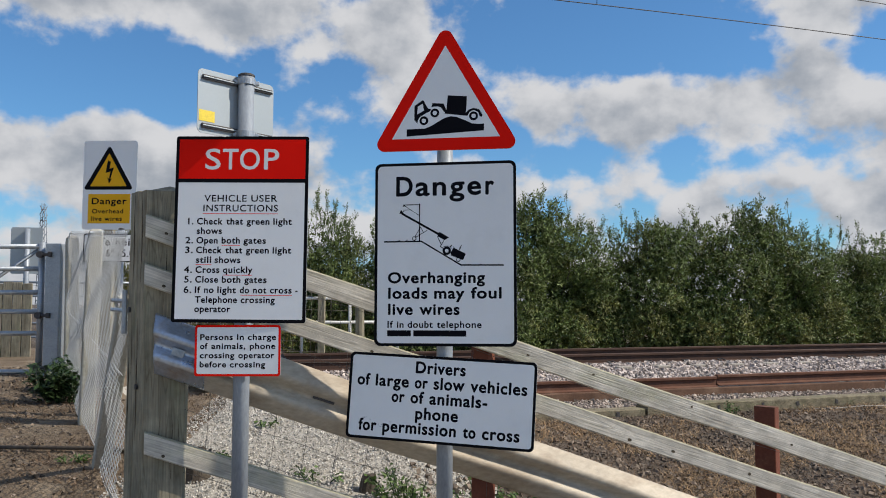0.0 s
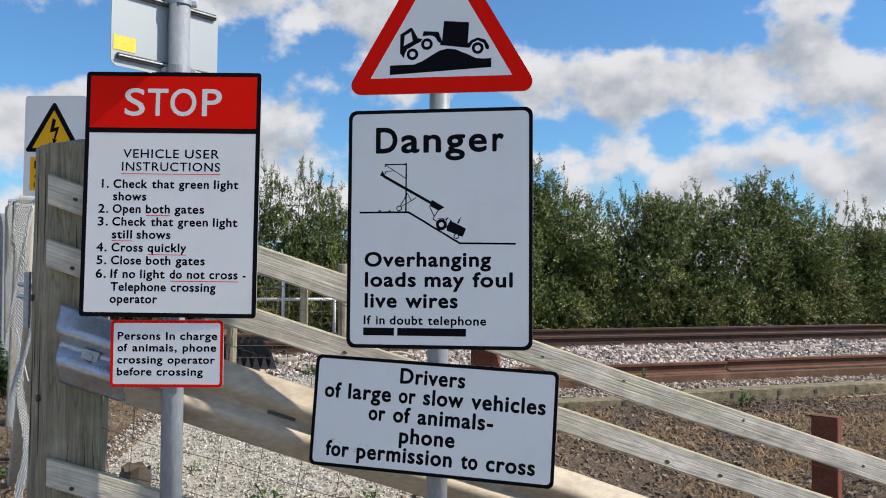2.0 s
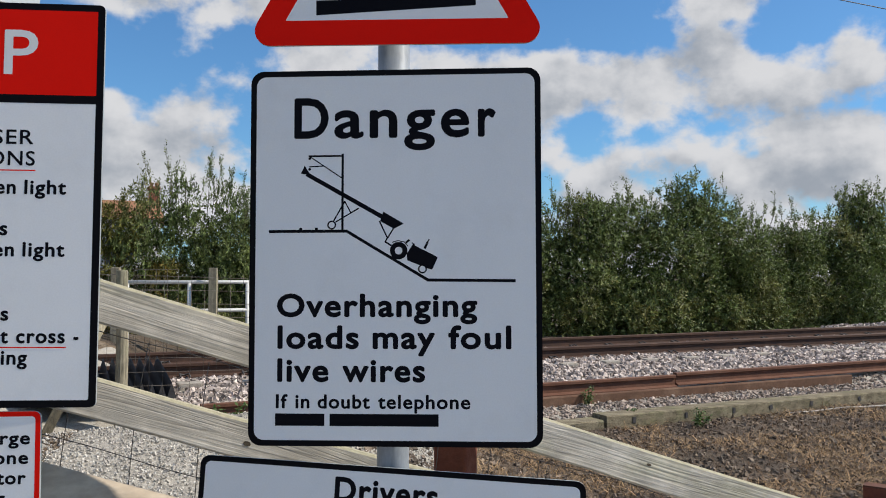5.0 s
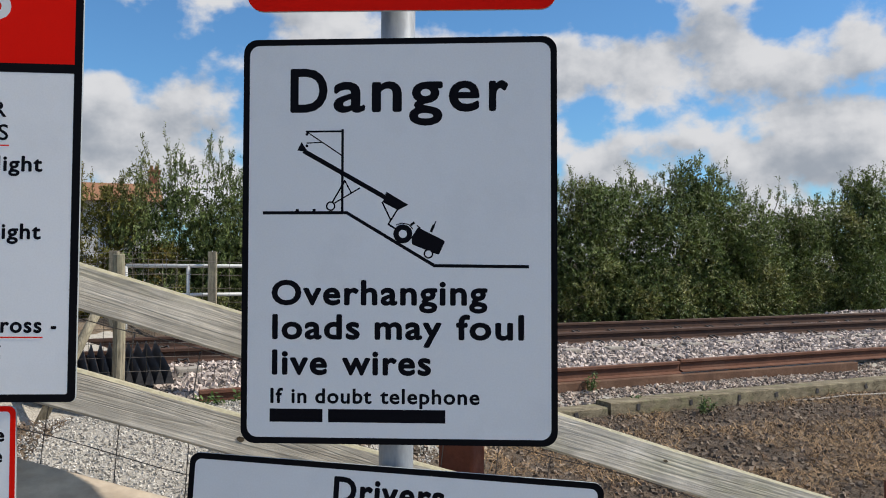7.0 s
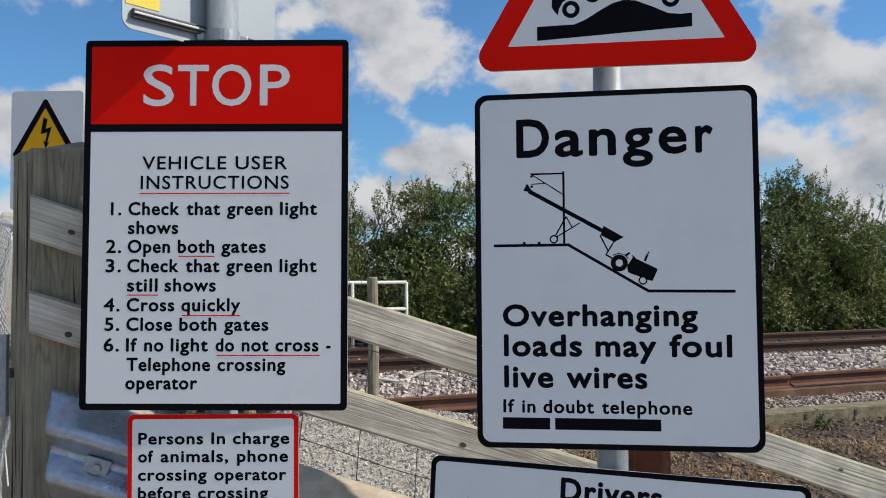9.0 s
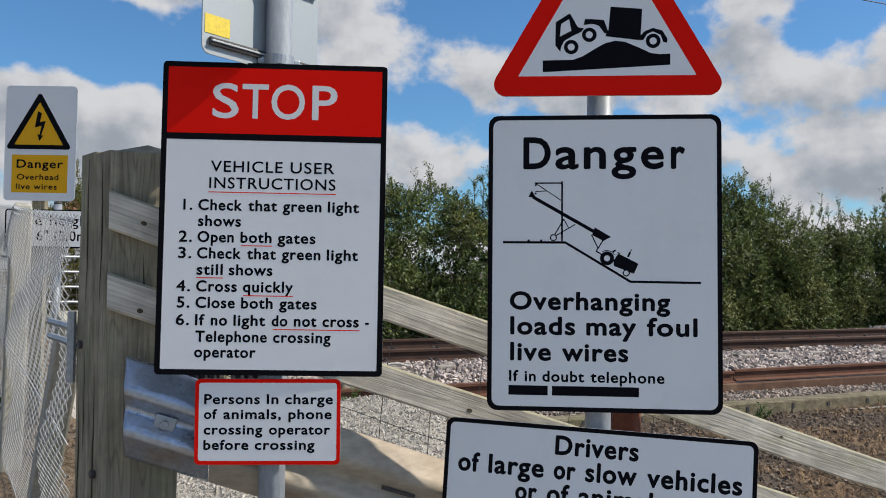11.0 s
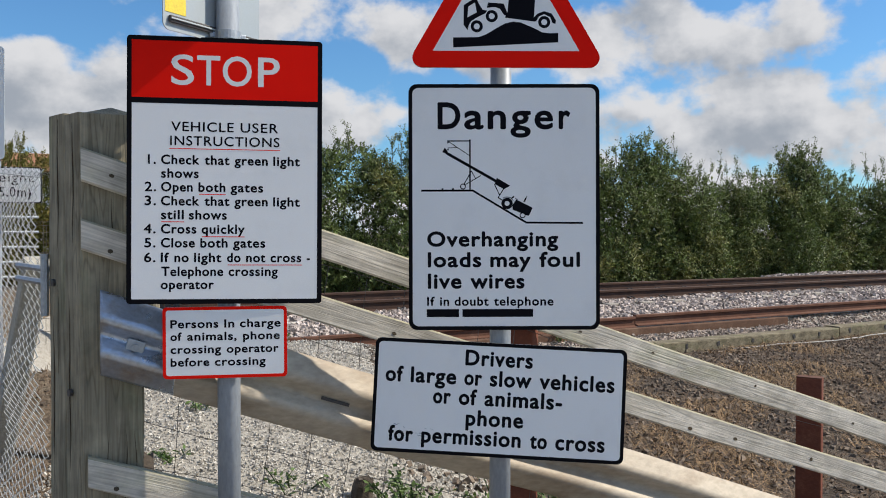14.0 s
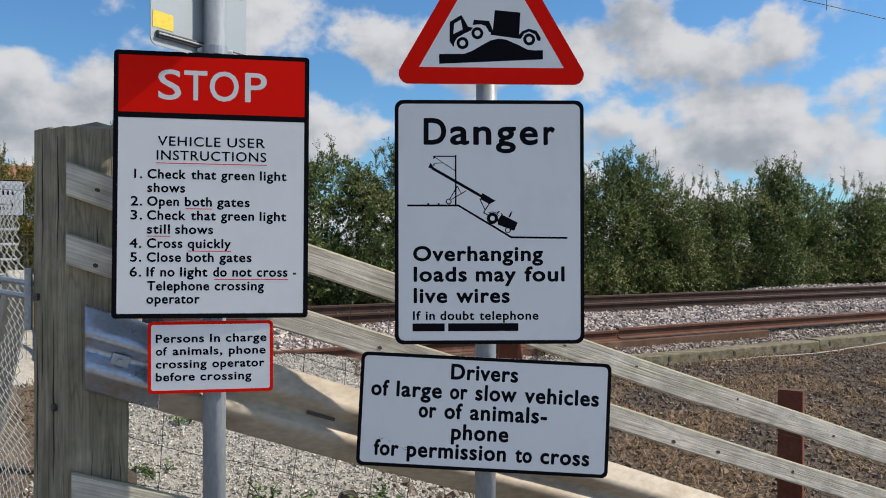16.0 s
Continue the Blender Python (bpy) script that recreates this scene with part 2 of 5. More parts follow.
M_RAIL = mat("brown_running_rail", (0.085, 0.046, 0.033), (0.055, 0.033, 0.026), 5, 0.7, 0.2, 0.1, 60, spec=0.25)
M_RAILTOP = mat("worn_rail_head", (0.22, 0.20, 0.19), (0.15, 0.13, 0.12), 8, 0.4, 0.08, 0.6, 60)
M_CONC = mat("pale_concrete", (0.44, 0.42, 0.36), (0.36, 0.34, 0.285), 6, 0.9, 0.3, fine=60, c3=(0.32, 0.31, 0.24), patch=3)
M_SLEEPER = mat("concrete_sleeper", (0.36, 0.33, 0.29), (0.28, 0.25, 0.21), 6, 0.9, 0.3, fine=50)
M_TIMBER = wood("old_trackside_timber", (0.26, 0.225, 0.155), (0.135, 0.112, 0.075), 0, moss=(0.17, 0.175, 0.09), lines=0.5, rough=0.92)
M_STONE = mat("ballast_stone", (0.49, 0.425, 0.385), (0.33, 0.28, 0.255), 9, 0.9, 0.3, fine=60, vary=0.6, island=True, spec=0.2)
M_GRAVEL = mat("pale_gravel_stone", (0.53, 0.50, 0.45), (0.40, 0.375, 0.335), 9, 0.95, 0.2, fine=70, vary=0.38, island=True, spec=0.1)
M_GROUND = mat("ground", (0.135, 0.098, 0.066), (0.055, 0.040, 0.028), 5.0, 0.95, 1.0, fine=34, c3=(0.17, 0.135, 0.10), patch=1.9, bump_dist=0.06)
M_BED = mat("ballast_bed", (0.47, 0.44, 0.385), (0.32, 0.295, 0.255), 22, 0.95, 0.8, fine=75, c3=(0.38, 0.35, 0.30), patch=3, bump_dist=0.015, spec=0.2, grainy=0.9)
M_PATH = mat("dry_path_earth", (0.245, 0.185, 0.125), (0.135, 0.10, 0.070), 4.0, 0.95, 1.0, fine=28, c3=(0.30, 0.25, 0.185), patch=2.2, bump_dist=0.05, spec=0.2)
M_STRAW = mat("dry_straw", (0.40, 0.275, 0.155), (0.22, 0.138, 0.072), 5, 0.9, 0.0, vary=0.6, island=True, spec=0.2)
M_DEAD = mat("dead_stems", (0.19, 0.125, 0.078), (0.10, 0.066, 0.043), 5, 0.9, 0.0, vary=0.55, island=True, spec=0.2)
M_LEAF = mat("hedge_leaf", (0.155, 0.195, 0.058), (0.072, 0.108, 0.032), 0.9, 0.5, 0.0, fine=9, c3=(0.25, 0.225, 0.075), patch=0.6, vary=0.7, island=True, translucent=0.25, spec=0.3)
M_LEAF2 = mat("autumn_hedge_leaf", (0.20, 0.17, 0.04), (0.10, 0.125, 0.03), 0.9, 0.55, 0.0, fine=9, c3=(0.23, 0.15, 0.04), patch=0.6, vary=0.6, island=True, translucent=0.32, spec=0.22)
M_WEED = mat("green_weed", (0.10, 0.16, 0.035), (0.06, 0.11, 0.025), 4, 0.6, 0.0, vary=0.4, island=True, translucent=0.25)
M_NETTLE = mat("dark_nettle_leaf", (0.04, 0.075, 0.02), (0.025, 0.05, 0.015), 4, 0.5, 0.0, vary=0.4, island=True, translucent=0.2)
M_BARK = mat("hedge_bark", (0.10, 0.085, 0.06), (0.06, 0.05, 0.038), 6, 0.9, 0.4)
M_WIRE = mat("fence_wire", (0.16, 0.14, 0.12), (0.09, 0.075, 0.065), 12, 0.7, 0.0, 0.2)
M_GWIRE = mat("galvanised_wire", (0.62, 0.64, 0.65), (0.50, 0.515, 0.53), 12, 0.5, 0.0, 0.15)
M_PIPE = mat("white_painted_pipe", (0.62, 0.63, 0.62), (0.54, 0.54, 0.52), 8, 0.5, 0.05)
M_RUBBER = mat("black_guard_panel", (0.022, 0.022, 0.026), (0.04, 0.038, 0.04), 8, 0.7, 0.2)
M_CHANNEL = mat("brown_rusted_channel", (0.155, 0.085, 0.055), (0.10, 0.058, 0.040), 4, 0.85, 0.3, 0.0, 50, c3=(0.20, 0.125, 0.085), patch=2.5, spec=0.2)
M_BRICK = mat("chimney_brick", (0.30, 0.12, 0.07), (0.22, 0.09, 0.055), 6, 0.9, 0.3, fine=20)
M_TILE = mat("orange_roof_tile", (0.32, 0.15, 0.07), (0.24, 0.115, 0.055), 3, 0.85, 0.4, fine=14)
M_RENDER = mat("white_rendered_wall", (0.66, 0.65, 0.61), (0.58, 0.57, 0.54), 2, 0.9, 0.1)
M_GLASS = mat("dark_window", (0.03, 0.035, 0.04), (0.05, 0.055, 0.06), 2, 0.15, 0.0)
M_ROPE = mat("pale_cable", (0.50, 0.48, 0.44), (0.42, 0.40, 0.36), 10, 0.7, 0.1)
M_STUMP = mat("rotten_stump", (0.055, 0.042, 0.032), (0.10, 0.08, 0.06), 12, 0.95, 0.7, fine=40)
M_PYLON = mat("far_pylon_steel", (0.22, 0.25, 0.29), (0.18, 0.21, 0.25), 2, 0.7, 0.0)
M_EARTHSTONE = mat("earthy_stone", (0.22, 0.172, 0.128), (0.115, 0.088, 0.066), 9, 0.95, 0.3, fine=70, vary=0.65, island=True)
M_SPOIL = mat("spilt_stone", (0.38, 0.315, 0.265), (0.23, 0.185, 0.155), 9, 0.95, 0.3, fine=70, vary=0.6, island=True, spec=0.2)
# kept pale so the unseen approach throws sunlight up onto the signs
M_BOUNCE_ROAD = mat("pale_bounce_road", (0.33, 0.315, 0.285), (0.26, 0.245, 0.22), 2.0, 0.9, 0.4, fine=40, c3=(0.22, 0.205, 0.185), patch=0.8, spec=0.2)
M_PIECE = mat("single_ballast_stone", (0.49, 0.425, 0.385), (0.33, 0.28, 0.255), 9, 0.9, 0.3, fine=60, vary=0.55, spec=0.2)


# ---- mesh helpers ----
def empty_thing(name, m, label, category, group=""):
    ob = new(name)
    ob.empty_display_size = 0.1
    ob.matrix_world = m
    return tagged(ob, label, category, group)


def mesh_from(verts, faces, name, material, smooth=False):
    me = bpy.data.meshes.new(name)
    me.from_pydata([tuple(v) for v in verts], [], [tuple(f) for f in faces])
    me.materials.append(material)
    if smooth:
        for p in me.polygons:
            p.use_smooth = True
    me.update()
    return me


def part(name, bm, material, parent, label="", smooth=False):
    """One bmesh as one mesh object under a thing or a part."""
    me = bpy.data.meshes.new(name)
    bm.to_mesh(me)
    bm.free()
    me.materials.append(material)
    if smooth:
        for p in me.polygons:
            p.use_smooth = True
    ob = new(name, me)
    ob.parent = parent
    return tagged(ob, label)


def mesh_part(name, me, parent, m=None, label=""):
    ob = new(name, me)
    ob.parent = parent
    if m is not None:
        ob.matrix_local = m
    return tagged(ob, label)


def box_bm(sx, sy, sz, centre=(0, 0, 0), bevel=0.0, bm=None):
    bm2 = bmesh.new()
    bmesh.ops.create_cube(bm2, size=1.0)
    bmesh.ops.scale(bm2, vec=(sx, sy, sz), verts=bm2.verts)
    bmesh.ops.translate(bm2, vec=centre, verts=bm2.verts)
    if bevel:
        bmesh.ops.bevel(bm2, geom=list(bm2.edges), offset=bevel, segments=2, affect="EDGES", profile=0.6)
    if bm is None:
        return bm2
    tmp = bpy.data.meshes.new("tmp")
    bm2.to_mesh(tmp)
    bm2.free()
    bm.from_mesh(tmp)
    bpy.data.meshes.remove(tmp)
    return bm


def tube_data(points, r, sides=6, caps=True):
    """Vertices and faces of a tube along points."""
    pts = [Vector(p) for p in points]
    vs, fs = [], []
    up = Vector((0, 0, 1))
    for i, p in enumerate(pts):
        d = (pts[min(i + 1, len(pts) - 1)] - pts[max(i - 1, 0)]).normalized()
        a = d.cross(up if abs(d.z) < 0.95 else Vector((1, 0, 0))).normalized()
        b = d.cross(a)
        rr = r[i] if isinstance(r, (list, tuple)) else r
        for k in range(sides):
            t = 2 * math.pi * k / sides
            vs.append(p + (a * math.cos(t) + b * math.sin(t)) * rr)
    for i in range(len(pts) - 1):
        for k in range(sides):
            k2 = (k + 1) % sides
            fs.append((i * sides + k, i * sides + k2, (i + 1) * sides + k2, (i + 1) * sides + k))
    if caps:
        fs.append(tuple(range(sides - 1, -1, -1)))
        fs.append(tuple((len(pts) - 1) * sides + k for k in range(sides)))
    return vs, fs


def tubes(name, lines, r, material, parent, sides=6, label="", smooth=True):
    vs, fs = [], []
    for pts in lines:
        v, f = tube_data(pts, r, sides)
        o = len(vs)
        vs += v
        fs += [tuple(i + o for i in q) for q in f]
    return mesh_part(name, mesh_from(vs, fs, name, material, smooth), parent, label=label)


def prism(poly, y0, y1, bm=None):
    """A flat shape in x and z, drawn out from y0 to y1."""
    bm = bm or bmesh.new()
    a = [bm.verts.new((x, y0, z)) for x, z in poly]
    b = [bm.verts.new((x, y1, z)) for x, z in poly]
    bm.faces.new(a)
    bm.faces.new(list(reversed(b)))
    n = len(poly)
    for i in range(n):
        j = (i + 1) % n
        bm.faces.new((a[j], a[i], b[i], b[j]))
    bmesh.ops.recalc_face_normals(bm, faces=bm.faces)
    return bm


def ring(outer, inner, y0, y1):
    """The band between two shapes with as many corners."""
    bm = bmesh.new()
    n = len(outer)
    v = [[bm.verts.new((x, y, z)) for x, z in poly] for poly in (outer, inner) for y in (y0, y1)]
    for i in range(n):
        j = (i + 1) % n
        bm.faces.new((v[0][i], v[0][j], v[2][j], v[2][i]))
        bm.faces.new((v[1][j], v[1][i], v[3][i], v[3][j]))
        bm.faces.new((v[0][j], v[0][i], v[1][i], v[1][j]))
        bm.faces.new((v[2][i], v[2][j], v[3][j], v[3][i]))
    bmesh.ops.recalc_face_normals(bm, faces=bm.faces)
    return bm


def round_poly(corners, radii, seg=6):
    out = []
    n = len(corners)
    for i, (x, z) in enumerate(corners):
        p, a, b = Vector((x, z)), Vector(corners[i - 1]), Vector(corners[(i + 1) % n])
        r = radii if isinstance(radii, (int, float)) else radii[i]
        da, db = (a - p).normalized(), (b - p).normalized()
        half = math.acos(max(-1, min(1, da.dot(db)))) / 2
        c = p + (da + db).normalized() * (r / math.sin(half))
        t1, t2 = p + da * (r / math.tan(half)), p + db * (r / math.tan(half))
        a1, a2 = math.atan2(t1.y - c.y, t1.x - c.x), math.atan2(t2.y - c.y, t2.x - c.x)
        d = (a2 - a1 + math.pi) % (2 * math.pi) - math.pi
        for k in range(seg + 1):
            t = a1 + d * k / seg
            out.append((c.x + r * math.cos(t), c.y + r * math.sin(t)))
    return out


def rect(x0, z0, x1, z1):
    return [(x0, z0), (x1, z0), (x1, z1), (x0, z1)]


def disc(cx, cz, r, seg=20):
    return [(cx + r * math.cos(2 * math.pi * k / seg), cz + r * math.sin(2 * math.pi * k / seg)) for k in range(seg)]


def stroke(x0, z0, x1, z1, w):
    d = Vector((x1 - x0, z1 - z0)).normalized() * (w / 2)
    return [(x0 + d.y, z0 - d.x), (x0 - d.y, z0 + d.x), (x1 - d.y, z1 + d.x), (x1 + d.y, z1 - d.x)]


FACE = -0.004     # letters and shapes stand this far in front of the plate's face


def cap_height():
    cu = bpy.data.curves.new("cap", "FONT")
    cu.body, cu.size = "H", 1.0
    ob = bpy.data.objects.new("cap", cu)
    scene.collection.objects.link(ob)
    bpy.context.view_layer.update()
    me = bpy.data.meshes.new_from_object(ob.evaluated_get(bpy.context.evaluated_depsgraph_get()))
    h = max(v.co.y for v in me.vertices)
    bpy.data.objects.remove(ob)
    bpy.data.curves.remove(cu)
    bpy.data.meshes.remove(me)
    return h


CAP = cap_height()


def lettering(body, x0, x1, base, cap, parent, material, weight=0.0, proud=0.0012):
    """Built-in letters from x0 to x1 on a baseline, as tall as cap."""
    cu = bpy.data.curves.new("lettering", "FONT")
    cu.body, cu.size, cu.extrude, cu.resolution_u = body, 1.0, 0.0, 4
    cu.space_character = 1.10
    ob = bpy.data.objects.new("lettering", cu)
    scene.collection.objects.link(ob)
    bpy.context.view_layer.update()
    dg = bpy.context.evaluated_depsgraph_get()
    me0 = bpy.data.meshes.new_from_object(ob.evaluated_get(dg))
    xs = [v.co.x for v in me0.vertices]
    lo, hi = min(xs), max(xs)
    bpy.data.meshes.remove(me0)
    ky = cap / CAP
    me = bpy.data.meshes.new_from_object(ob.evaluated_get(dg))
    # the right-hand edge of each letter, in turn
    edges = []
    for k in range(1, len(body) + 1):
        if body[k - 1] == " ":
            edges.append(edges[-1])
            continue
        cu.body = body[:k]
        bpy.context.view_layer.update()
        part_me = bpy.data.meshes.new_from_object(ob.evaluated_get(bpy.context.evaluated_depsgraph_get()))
        edges.append(max(v.co.x for v in part_me.vertices))
        bpy.data.meshes.remove(part_me)
    edges[-1] += 1.0
    bpy.data.objects.remove(ob)
    bpy.data.curves.remove(cu)
    e = weight * ky
    flat = [(x0 + e + (v.co.x - lo) * (x1 - x0 - 2 * e) / (hi - lo), base + v.co.y * (cap - 2 * e) / CAP + e) for v in me.vertices]
    polys = [tuple(p.vertices) for p in me.polygons]
    raw = [v.co.x for v in me.vertices]
    bpy.data.meshes.remove(me)
    # one printed letter a part; heavier strokes from copies laid a hair over each other
    shifts = [(0, 0)] + ([(e, 0), (-e, 0), (0, e), (0, -e), (0.7 * e, 0.7 * e), (-0.7 * e, 0.7 * e), (0.7 * e, -0.7 * e), (-0.7 * e, -0.7 * e)] if e else [])
    owner = {}
    for p in polys:
        cx = sum(raw[i] for i in p) / len(p)
        owner.setdefault(min(k for k, edge in enumerate(edges) if cx <= edge + 1e-5), []).append(p)
    for k0 in sorted(owner):
        vs, fs = [], []
        for k, (dx, dz) in enumerate(shifts):
            for p in owner[k0]:
                o = len(vs)
                vs += [(flat[i][0] + dx, FACE - proud * 0.2 - 0.00001 * k, flat[i][1] + dz) for i in p]
                fs.append(tuple(range(o, o + len(p))))
        me = mesh_from(vs, fs, "letter", material)
        if me.polygons[0].normal.y > 0:
            me.flip_normals()
        mesh_part("letter", me, parent)


def printed_line(words, spans, u0, u1, place, base, cap, parent, weight):
    """A line of words, each on its own stretch of the line from u0 to u1."""
    a, b = spans[0], spans[-1]
    for k, w in enumerate(words.split()):
        lo, hi = (u0 + (v - a) / (b - a) * (u1 - u0) for v in spans[2 * k:2 * k + 2])
        lettering(w, place(lo), place(hi), base, cap, parent, M_INK, weight)


def shape(name, polys, parent, material, proud=0.001, label=""):
    """Flat printed shapes, each a hair proud of the plate."""
    bm = bmesh.new()
    for k, poly in enumerate(polys):
        vs = [bm.verts.new((x, FACE - proud * 0.2 - 0.00001 * k, z)) for x, z in poly]
        f = bm.faces.new(vs)
        f.normal_update()
        if f.normal.y > 0:
            f.normal_flip()
    return part(name, bm, material, parent, label)


# ---- the ground ----
N0, TU, TN = Vector((3.2, 13.4, 0)), Vector((0.942, 0.335, 0)), Vector((-0.335, 0.942, 0))


def track(u, v, z=0.0):
    """A place by metres along the near rail, metres across from it, and height."""
    p = N0 + TU * u + TN * v
    return Vector((p.x, p.y, z))


def sstep(a, b, x):
    t = max(0.0, min(1.0, (x - a) / (b - a)))
    return t * t * (3 - 2 * t)


def bed(v):
    pts = ((-2.6, 0.27), (-2.2, 0.36), (-1.6, 0.38), (-1.25, 0.52), (-0.35, 0.71), (0.35, 0.72), (1.9, 0.72), (2.4, 0.70), (3.2, 0.55), (6.0, 0.60))
    if v <= pts[0][0]:
        return pts[0][1]
    for (a, za), (b, zb) in zip(pts, pts[1:]):
        if v <= b:
            return za + (zb - za) * (v - a) / (b - a)
    return pts[-1][1]


def ground_z(x, y):
    d = Vector((x, y, 0)) - N0
    v = d.dot(TN)
    gl = 0.02 + 0.12 * max(-14.0, min(y, 7.9)) if y > 0 else 0.02 + 0.05 * max(y, -14)
    gr = max(-0.06, -0.02 + 0.27 * (y - 3.0) / 7.3) if y < 10.3 else 0.25
    side = gl + (gr - gl) * sstep(-0.7, 2.0, x)
    z = side + (bed(v) - side) * sstep(-4.2, -2.6, v)
    cross = 0.97 if y > 7.9 else gl
    z += (cross - z) * sstep(-2.7, -3.7, x) * (1 - sstep(4.0, 8.0, v))
    u = d.dot(TU)
    z += 0.17 * sstep(3.0, 10.0, u) * math.exp(-((v - 2.6) / 0.6) ** 2)
    z += 0.025 * noise.noise(Vector((x * 0.9, y * 0.9, 3.3))) + 0.012 * noise.noise(Vector((x * 3.1, y * 3.1, 0.7)))
    return z


def grid_lines(lo, hi, inner_lo, inner_hi, fine, coarse):
    out, x = [], lo
    while x < hi:
        out.append(x)
        x += fine if inner_lo <= x < inner_hi else (coarse if abs(x) < 60 else coarse * 8)
    return out + [hi]


def build_ground():
    xs, ys = grid_lines(-900, 900, -8, 16, 0.16, 2.5), grid_lines(-300, 1500, 2, 22, 0.16, 2.5)
    verts = [(x, y, ground_z(x, y)) for y in ys for x in xs]
    w = len(xs)
    faces = [(j * w + i, j * w + i + 1, (j + 1) * w + i + 1, (j + 1) * w + i) for j in range(len(ys) - 1) for i in range(w - 1)]
    me = mesh_from(verts, faces, "ground", M_GROUND, True)
    me.materials.append(M_BED)
    me.materials.append(M_PATH)
    for p in me.polygons:
        c = p.center
        v = (Vector((c.x, c.y, 0)) - N0).dot(TN)
        j = 0.35 * noise.noise(Vector((c.x * 1.7, c.y * 1.7, 9.0)))
        if -2.3 + j * 0.4 < v < 2.9 + j and c.x > -3.4 or (-1.75 + j * 0.3 < c.x < 0.15 + j + 0.06 * (c.y - 4) and 4.0 < c.y < 12):
            p.material_index = 1
        elif c.x < -1.7 + j * 0.4 and v < 3:
            p.material_index = 2
    tagged(new("ground", me), "dry earth and pale gravel falling away beside the track", "ground", kind="structure")


def build_bounce_road():
    """Unseen approach under the camera, added pale to bounce sunlight onto the signs."""
    nx, ny = 40, 60
    vs = []
    for j in range(ny + 1):
        y = -14 + 17.3 * j / ny
        lo, hi = -5.2 + 0.15 * noise.noise(Vector((0.3, y * 0.7, 1.0))), 3.4 + 0.15 * noise.noise(Vector((7.3, y * 0.7, 1.0)))
        for i in range(nx + 1):
            x = lo + (hi - lo) * i / nx
            yy = y + (0.14 * noise.noise(Vector((x * 0.8, 4.0, 2.0))) if j == ny else 0)
            vs.append((x, yy, ground_z(x, yy) + 0.05))
    w = nx + 1
    me = mesh_from(vs, [(j * w + i, j * w + i + 1, (j + 1) * w + i + 1, (j + 1) * w + i) for j in range(ny) for i in range(nx)], "road", M_BOUNCE_ROAD, True)
    tagged(new("road", me), "unseen pale approach surface added to bounce sunlight onto the signs", "road", kind="structure")


build_ground()
build_bounce_road()
random.seed(4)


def stones(name, places, size, material, label, category):
    """Many loose stones as one sheet of rough pebbles, one island each."""
    base = [(-1, -1, -1), (1, -1, -1), (1, 1, -1), (-1, 1, -1), (-0.8, -0.8, 1), (0.8, -0.8, 1), (0.8, 0.8, 1), (-0.8, 0.8, 1)]
    quads = [(0, 3, 2, 1), (4, 5, 6, 7), (0, 1, 5, 4), (1, 2, 6, 5), (2, 3, 7, 6), (3, 0, 4, 7)]
    vs, fs = [], []
    for p in places:
        s = size * random.uniform(0.55, 1.25)
        m = Euler((random.uniform(0, 6.3), random.uniform(0, 6.3), random.uniform(0, 6.3))).to_matrix()
        k = (random.uniform(0.75, 1.15) * s, random.uniform(0.65, 1.0) * s, random.uniform(0.5, 0.8) * s)
        o = len(vs)
        for b in base:
            q = m @ Vector((b[0] * k[0] * random.uniform(0.7, 1.1), b[1] * k[1] * random.uniform(0.7, 1.1), b[2] * k[2] * random.uniform(0.7, 1.1)))
            vs.append((p[0] + q.x, p[1] + q.y, p[2] + q.z))
        fs += [tuple(i + o for i in f) for f in quads]
    me = mesh_from(vs, fs, name, material)
    return tagged(new(name, me), label, category, kind="stuff")


def scatter_track(n, u0, u1, v0, v1, lift):
    out = []
    while len(out) < n:
        p = track(random.uniform(u0, u1), random.uniform(v0, v1))
        if p.x < -3.6:
            continue
        out.append((p.x, p.y, ground_z(p.x, p.y) + lift * random.uniform(-0.3, 1.0)))
    return out


ballast = stones("ballast", scatter_track(15000, -6, 13, -1.3, -0.12, 0.026) + scatter_track(4500, -6, 14, 0.12, 1.4, 0.0) + scatter_track(5000, -5, 22, 1.65, 2.6, 0.02)
       , 0.031, M_STONE, "pale grey and pinkish crushed stone ballast round the rails", "ballast")
stones("small_ballast", scatter_track(9000, -6, 12, -2.3, -1.42, 0.012), 0.022, M_SPOIL, "small brown and grey spilt stones between rail and timbers", "stones")
# the stones nearest to the road, one by one
stone_meshes = []
for k in range(8):
    rng_s = random.Random(70 + k)
    bm = bmesh.new()
    bmesh.ops.create_icosphere(bm, subdivisions=1, radius=0.036)
    for vtx in bm.verts:
        vtx.co = Vector((vtx.co.x * rng_s.uniform(0.8, 1.3), vtx.co.y * rng_s.uniform(0.7, 1.15), vtx.co.z * rng_s.uniform(0.55, 0.9)))
    sm = bpy.data.meshes.new("stone")
    bm.to_mesh(sm)
    bm.free()
    sm.materials.append(M_PIECE)
    stone_meshes.append(sm)
for k, (x, y, z) in enumerate(scatter_track(290, -3.2, 3.6, -1.22, -0.45, 0.0)):
    mesh_part("stone", stone_meshes[k % 8], ballast, pose(x, y, z + 0.025, random.uniform(0, 360), random.uniform(0, 360), random.uniform(0, 360)))
gp = []
while len(gp) < 50000:
    x, y = random.uniform(-1.9, 0.9), random.uniform(4.05, 11.5)
    lim = 0.25 + 0.07 * (y - 4) + 0.3 * noise.noise(Vector((x * 1.3, y * 1.3, 5.0)))
    if x < lim and (Vector((x, y, 0)) - N0).dot(TN) < -0.6:
        gp.append((x, y, ground_z(x, y) + random.uniform(-0.006, 0.014)))
